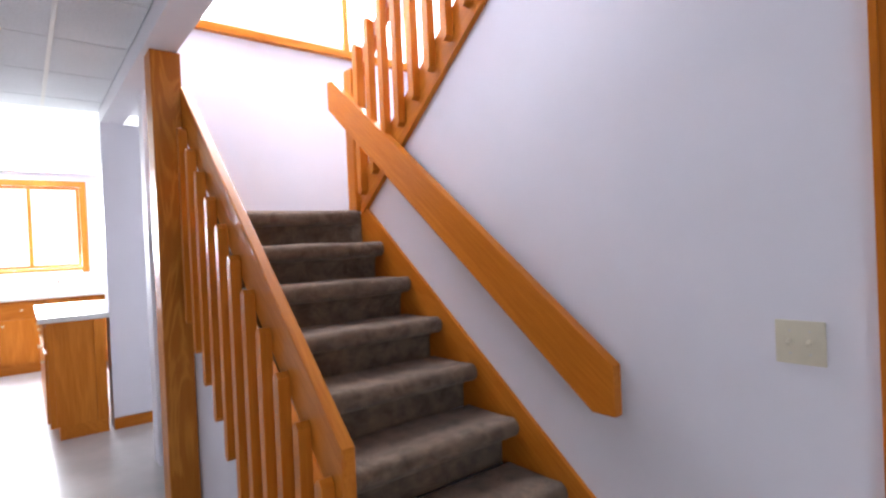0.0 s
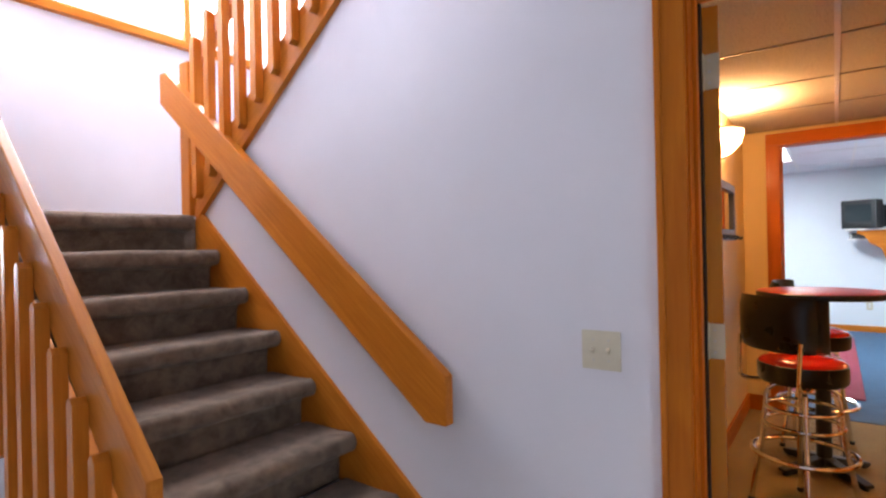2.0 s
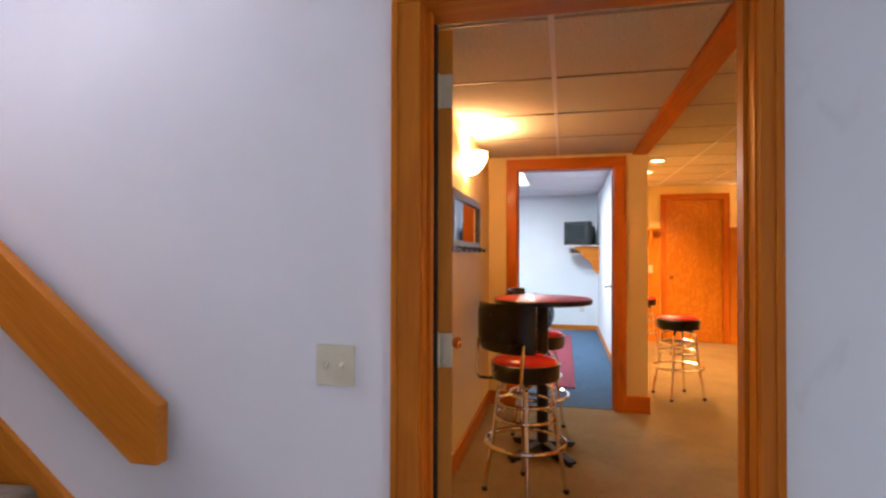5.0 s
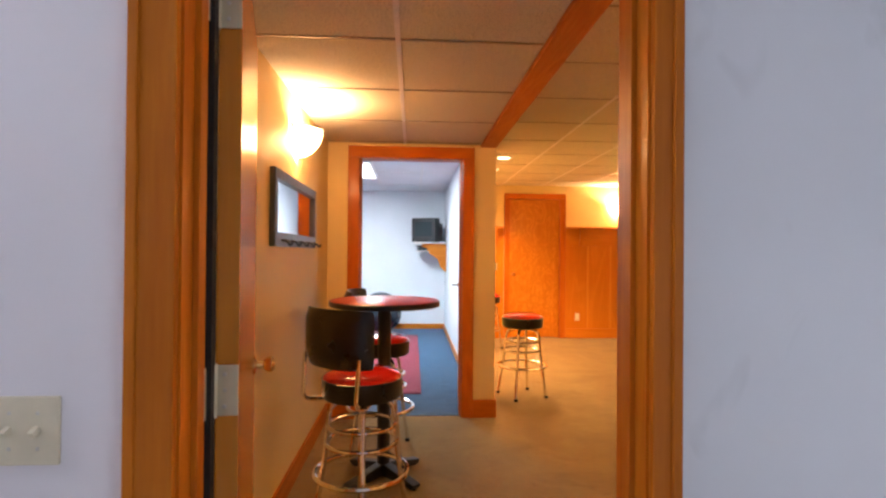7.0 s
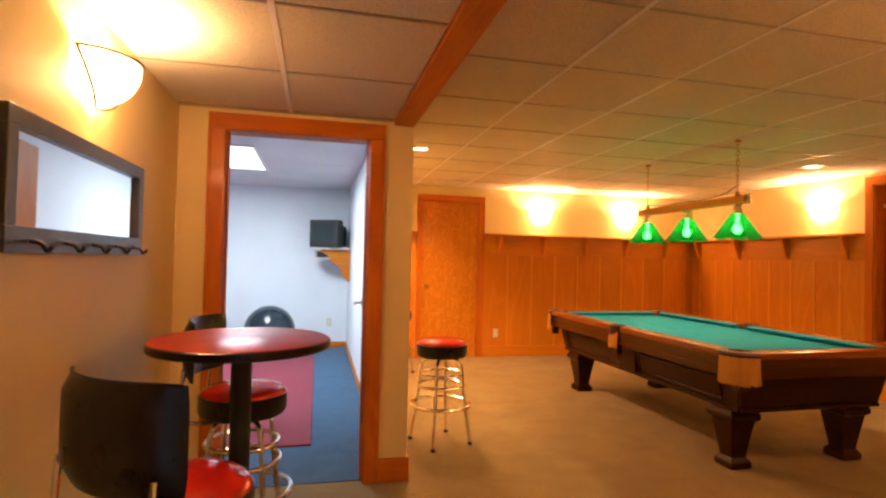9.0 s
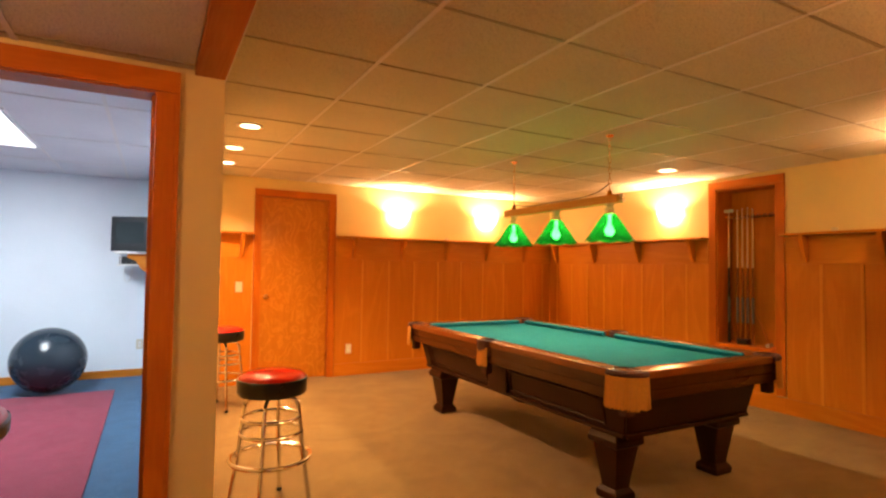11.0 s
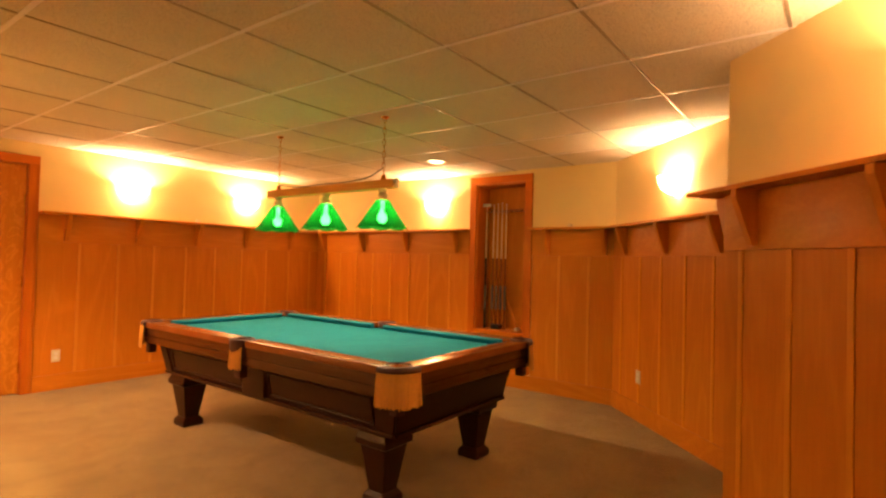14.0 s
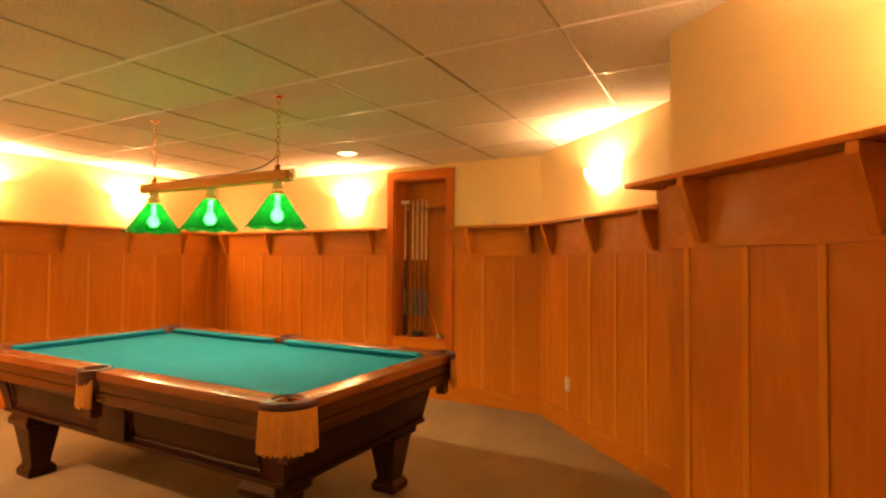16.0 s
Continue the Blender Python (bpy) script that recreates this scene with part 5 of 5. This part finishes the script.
# ---- switches and outlets ----
def plate(name, label, category, m, kind, gangs=2):
    t = thing(name, label, category, m)
    w = 0.058 if gangs == 2 else 0.036
    part("cover", boxes((-w, -0.007, -0.058, w, -0.0006, 0.058), bev=0.003), IVORY, t)
    for g in ([-0.023, 0.023] if gangs == 2 else [0.0]):
        if kind == "toggle":
            part("toggle", turned(boxes((-0.005, -0.018, -0.006, 0.005, 0.0, 0.006), bev=0.002), pose(g, -0.007, 0.004, 25, 0, 0)), IVORY, t)
            for z in (-0.03, 0.03):
                part("screw", turned(lathe([(0, 0), (0.0035, 0), (0.003, 0.001), (0, 0.0014)], 8), pose(g, -0.007, z, 90, 0, 0)), STEEL, t)
        else:
            for z in (-0.02, 0.02):
                part("socket", boxes((g - 0.016, -0.0088, z - 0.014, g + 0.016, -0.0068, z + 0.014), bev=0.002), WHITE_PLASTIC, t)
    return t


plate("light_switch", "ivory double toggle switch plate on the white wall", "light switch", pose(-0.512, Y_SW, 1.0), "toggle")
plate("light_switch", "ivory single toggle switch on the wainscot", "light switch", pose(1.40, Y_FAR - 0.0095, 1.1), "toggle", 1)
plate("wall_outlet", "ivory duplex outlet on the wainscot", "outlet", pose(2.70, Y_FAR - 0.0095, 0.33), "outlet", 1)
ox, oy = along(BC, CE, 0.5)
plate("wall_outlet", "ivory duplex outlet on the slanted wainscot", "outlet", pose(ox - 0.0068, oy + 0.0068, 0.38, 0, 0, -135 + 180 + 180), "outlet", 1)
plate("wall_outlet", "white duplex outlet on the exercise room wall", "outlet", pose(0.43, Y_EX, 0.38), "outlet", 1)

# ---- exercise room ----
rug = tagged(new("rug", finish("rug", boxes((-1.6, 5.55, 0.0045, 0.23, 9.0, 0.016), bev=0.003), RED_RUG)), "crimson carpet runner on the blue carpet", "rug")
ball = tagged(new("exercise_ball", finish("exercise_ball", lathe([(0.33 * math.sin(math.pi * i / 32), 0.33 - 0.33 * math.cos(math.pi * i / 32)) if 0 < i < 32 else (0.0, 0.66 * (i > 0)) for i in range(33)], 48), RUBBER, True)), "large dark blue-grey rubber exercise ball", "exercise ball")
ball.matrix_world = pose(-0.36, 9.12, 0.016)
shelf = thing("tv_shelf", "wall-mounted corner shelf with a plywood bracket", "shelf", pose(0.689, 9.45, 0))
part("board", boxes((-0.52, -0.22, 1.455, -0.0008, 0.25, 1.478), bev=0.003), LAMINATE, shelf, "white shelf board")
part("lower_board", boxes((-0.50, -0.15, 1.32, -0.18, 0.2, 1.338), bev=0.003), LAMINATE, shelf)
part("bracket", prism([(-0.02, 1.0), (-0.0008, 1.0), (-0.0008, 1.455), (-0.40, 1.455), (-0.40, 1.41), (-0.32, 1.38), (-0.26, 1.28), (-0.14, 1.2), (-0.1, 1.08)], 0.02, "y", -0.16, 0.002), OAK["x"], shelf, "oak bracket")
for x in (-0.47, -0.2):
    part("hanger", boxes((x, -0.14, 1.338, x + 0.012, -0.128, 1.455)), LAMINATE, shelf)
tv = thing("television", "black tube television on a corner wall shelf", "television", pose(0.40, 9.42, 1.478, 0, 0, -27))
part("front_shell", boxes((-0.21, -0.20, 0.0, 0.21, -0.02, 0.39), bev=0.014), DARK_PLASTIC, tv)
part("rear_shell", turned(prism([(-0.185, -0.02), (0.185, -0.02), (0.15, 0.24), (-0.15, 0.24)], 0.30, "z", 0.02, 0.01), pose(0, 0, 0)), DARK_PLASTIC, tv)
bm = bmesh.new()
grid = [[bm.verts.new((-0.155 + 0.31 * i / 8, -0.203 - 0.012 * (1 - (i / 4 - 1) ** 2) * (1 - (j / 3 - 1) ** 2), 0.095 + 0.235 * j / 6)) for j in range(7)] for i in range(9)]
for i in range(8):
    for j in range(6):
        bm.faces.new((grid[i][j], grid[i + 1][j], grid[i + 1][j + 1], grid[i][j + 1]))
part("screen", bm, SCREEN_GLASS, tv, "dark curved glass screen", True)
part("control_panel", boxes((-0.15, -0.206, 0.02, 0.15, -0.199, 0.065), bev=0.002), BLACK_IRON, tv)
vcr = thing("video_recorder", "black video recorder on the lower shelf", "video recorder", pose(0.36, 9.43, 1.338))
part("case", boxes((-0.15, -0.12, 0, 0.15, 0.12, 0.085), bev=0.004), DARK_PLASTIC, vcr)
part("tape_slot", boxes((-0.12, -0.1225, 0.045, 0.03, -0.1195, 0.07)), BLACK_IRON, vcr)
cable = tagged(new("cable", finish("cable", tube(bend([(0.25, Y_EX - 0.012, 1.40), (0.24, Y_EX - 0.02, 1.15), (0.3, Y_EX - 0.012, 1.1), (0.33, Y_EX - 0.012, 1.32)], rad=0.08), 0.005, 6), WHITE_PLASTIC, True)), "white cable hanging below the television shelf", "cable")

# ---- kitchen seen past the stairs ----
structure("column", boxes((-4.95, 0.505, 0, -4.75, 0.785, 2.34)), WHITE_WALL, "white drywall column at the kitchen peninsula", "column")
colb = thing("baseboard_column", "honey oak baseboard round the column", "baseboard", kind="structure")
part("board", boxes((-4.749, 0.503, 0, -4.735, 0.80, 0.085), bev=0.003), OAK["y"], colb)


def cabinet(name, label, m, w, d, doors, drawers):
    """Base cabinet, front towards local -y."""
    t = thing(name, label, "kitchen cabinet", m, "base cabinets")
    part("body", boxes((0, 0.02, 0.1, w, d, 0.86), bev=0.002), OAK["z"], t)
    part("toe_kick", boxes((0.0, 0.07, 0, w, d, 0.1)), OAK["x"], t)
    for i in range(doors):
        a, b = w * i / doors + 0.02, w * (i + 1) / doors - 0.02
        dr = part("door", boxes((a, 0.0, 0.13, b, 0.019, 0.64 if drawers else 0.84), bev=0.004), OAK["z"], t)
        part("handle", turned(lathe([(0, 0), (0.006, 0), (0.006, 0.012), (0.014, 0.018), (0, 0.024)], 12), pose(b - 0.03 if i % 2 == 0 else a + 0.03, 0.0, 0.58, 90, 0, 0)), IVORY, dr)
        if drawers:
            dw = part("drawer", boxes((a, 0.0, 0.67, b, 0.019, 0.83), bev=0.004), OAK["x"], t)
            part("handle", turned(lathe([(0, 0), (0.006, 0), (0.006, 0.012), (0.014, 0.018), (0, 0.024)], 12), pose((a + b) / 2, 0.0, 0.75, 90, 0, 0)), IVORY, dw)
    return t


cabinet("base_cabinet", "honey oak kitchen peninsula cabinet with drawers", pose(-6.2, 0.10, 0), 1.449, 0.37, 3, True)
pen_end = thing("end_panel", "honey oak raised end panel of the peninsula", "panel", pose(-4.75, 0.115, 0))
part("field", boxes((0.0005, 0.0, 0.1, 0.012, 0.355, 0.86), bev=0.002), OAK["z"], pen_end)
part("stile", boxes((0.012, 0.0, 0.1, 0.022, 0.04, 0.86), (0.012, 0.285, 0.1, 0.022, 0.355, 0.86), bev=0.002), OAK["z"], pen_end)
top1 = tagged(new("worktop", finish("worktop", boxes((-6.25, 0.07, 0.861, -4.70, 0.50, 0.90), (-6.25, 0.50, 0.861, -4.955, 0.78, 0.90), bev=0.006), LAMINATE)), "white laminate worktop on the peninsula", "worktop")
for y in (-1.6, -0.7, 0.2):
    cabinet("base_cabinet", "honey oak kitchen base cabinet with drawers and doors", pose(-7.9, y, 0, 0, 0, 90), 0.9, 0.6, 2, True)
top2 = tagged(new("worktop", finish("worktop", boxes((-8.499, -1.7, 0.861, -7.86, 1.15, 0.90), (-8.499, -1.7, 0.90, -8.47, 1.15, 1.0), bev=0.006), LAMINATE)), "white laminate worktop under the kitchen window", "worktop")
faucet = thing("faucet", "chrome kitchen faucet under the window", "faucet", pose(-8.3, 0.35, 0.90))
part("spout", tube(bend([(0, 0, 0), (0, 0, 0.2), (0.16, 0, 0.2), (0.16, 0, 0.15)], rad=0.08), 0.012), CHROME, faucet, smooth=True)
part("base", lathe([(0, 0), (0.03, 0), (0.026, 0.02), (0, 0.022)], 16), CHROME, faucet)

vent = thing("ceiling_vent", "white rectangular ceiling vent in the kitchen", "vent", pose(-6.6, -0.35, 2.4395))
part("frame", boxes((-0.2, -0.1, -0.012, 0.2, -0.085, 0), (-0.2, 0.085, -0.012, 0.2, 0.1, 0), (-0.2, -0.085, -0.012, -0.185, 0.085, 0), (0.185, -0.085, -0.012, 0.2, 0.085, 0)), WHITE_PLASTIC, vent)
for i in range(7):
    part("slat", boxes((-0.185, -0.078 + 0.024 * i, -0.009, 0.185, -0.064 + 0.024 * i, -0.004)), WHITE_PLASTIC, vent)
for cx, cy in ((X_R - 0.06, 4.86), (4.05, Y_FAR - 0.06)):
    cube = thing("chalk_cube", "small pale cube of cue chalk on the shelf", "cue chalk", pose(cx, cy, Z_SHELF), "cue chalk on the shelf")
    part("block", boxes((-0.018, -0.018, 0, 0.018, 0.018, 0.034), bev=0.002), IVORY, cube)
    part("dimple", lathe([(0, 0.0345), (0.012, 0.035), (0.013, 0.0345)], 12), LINEN, cube)
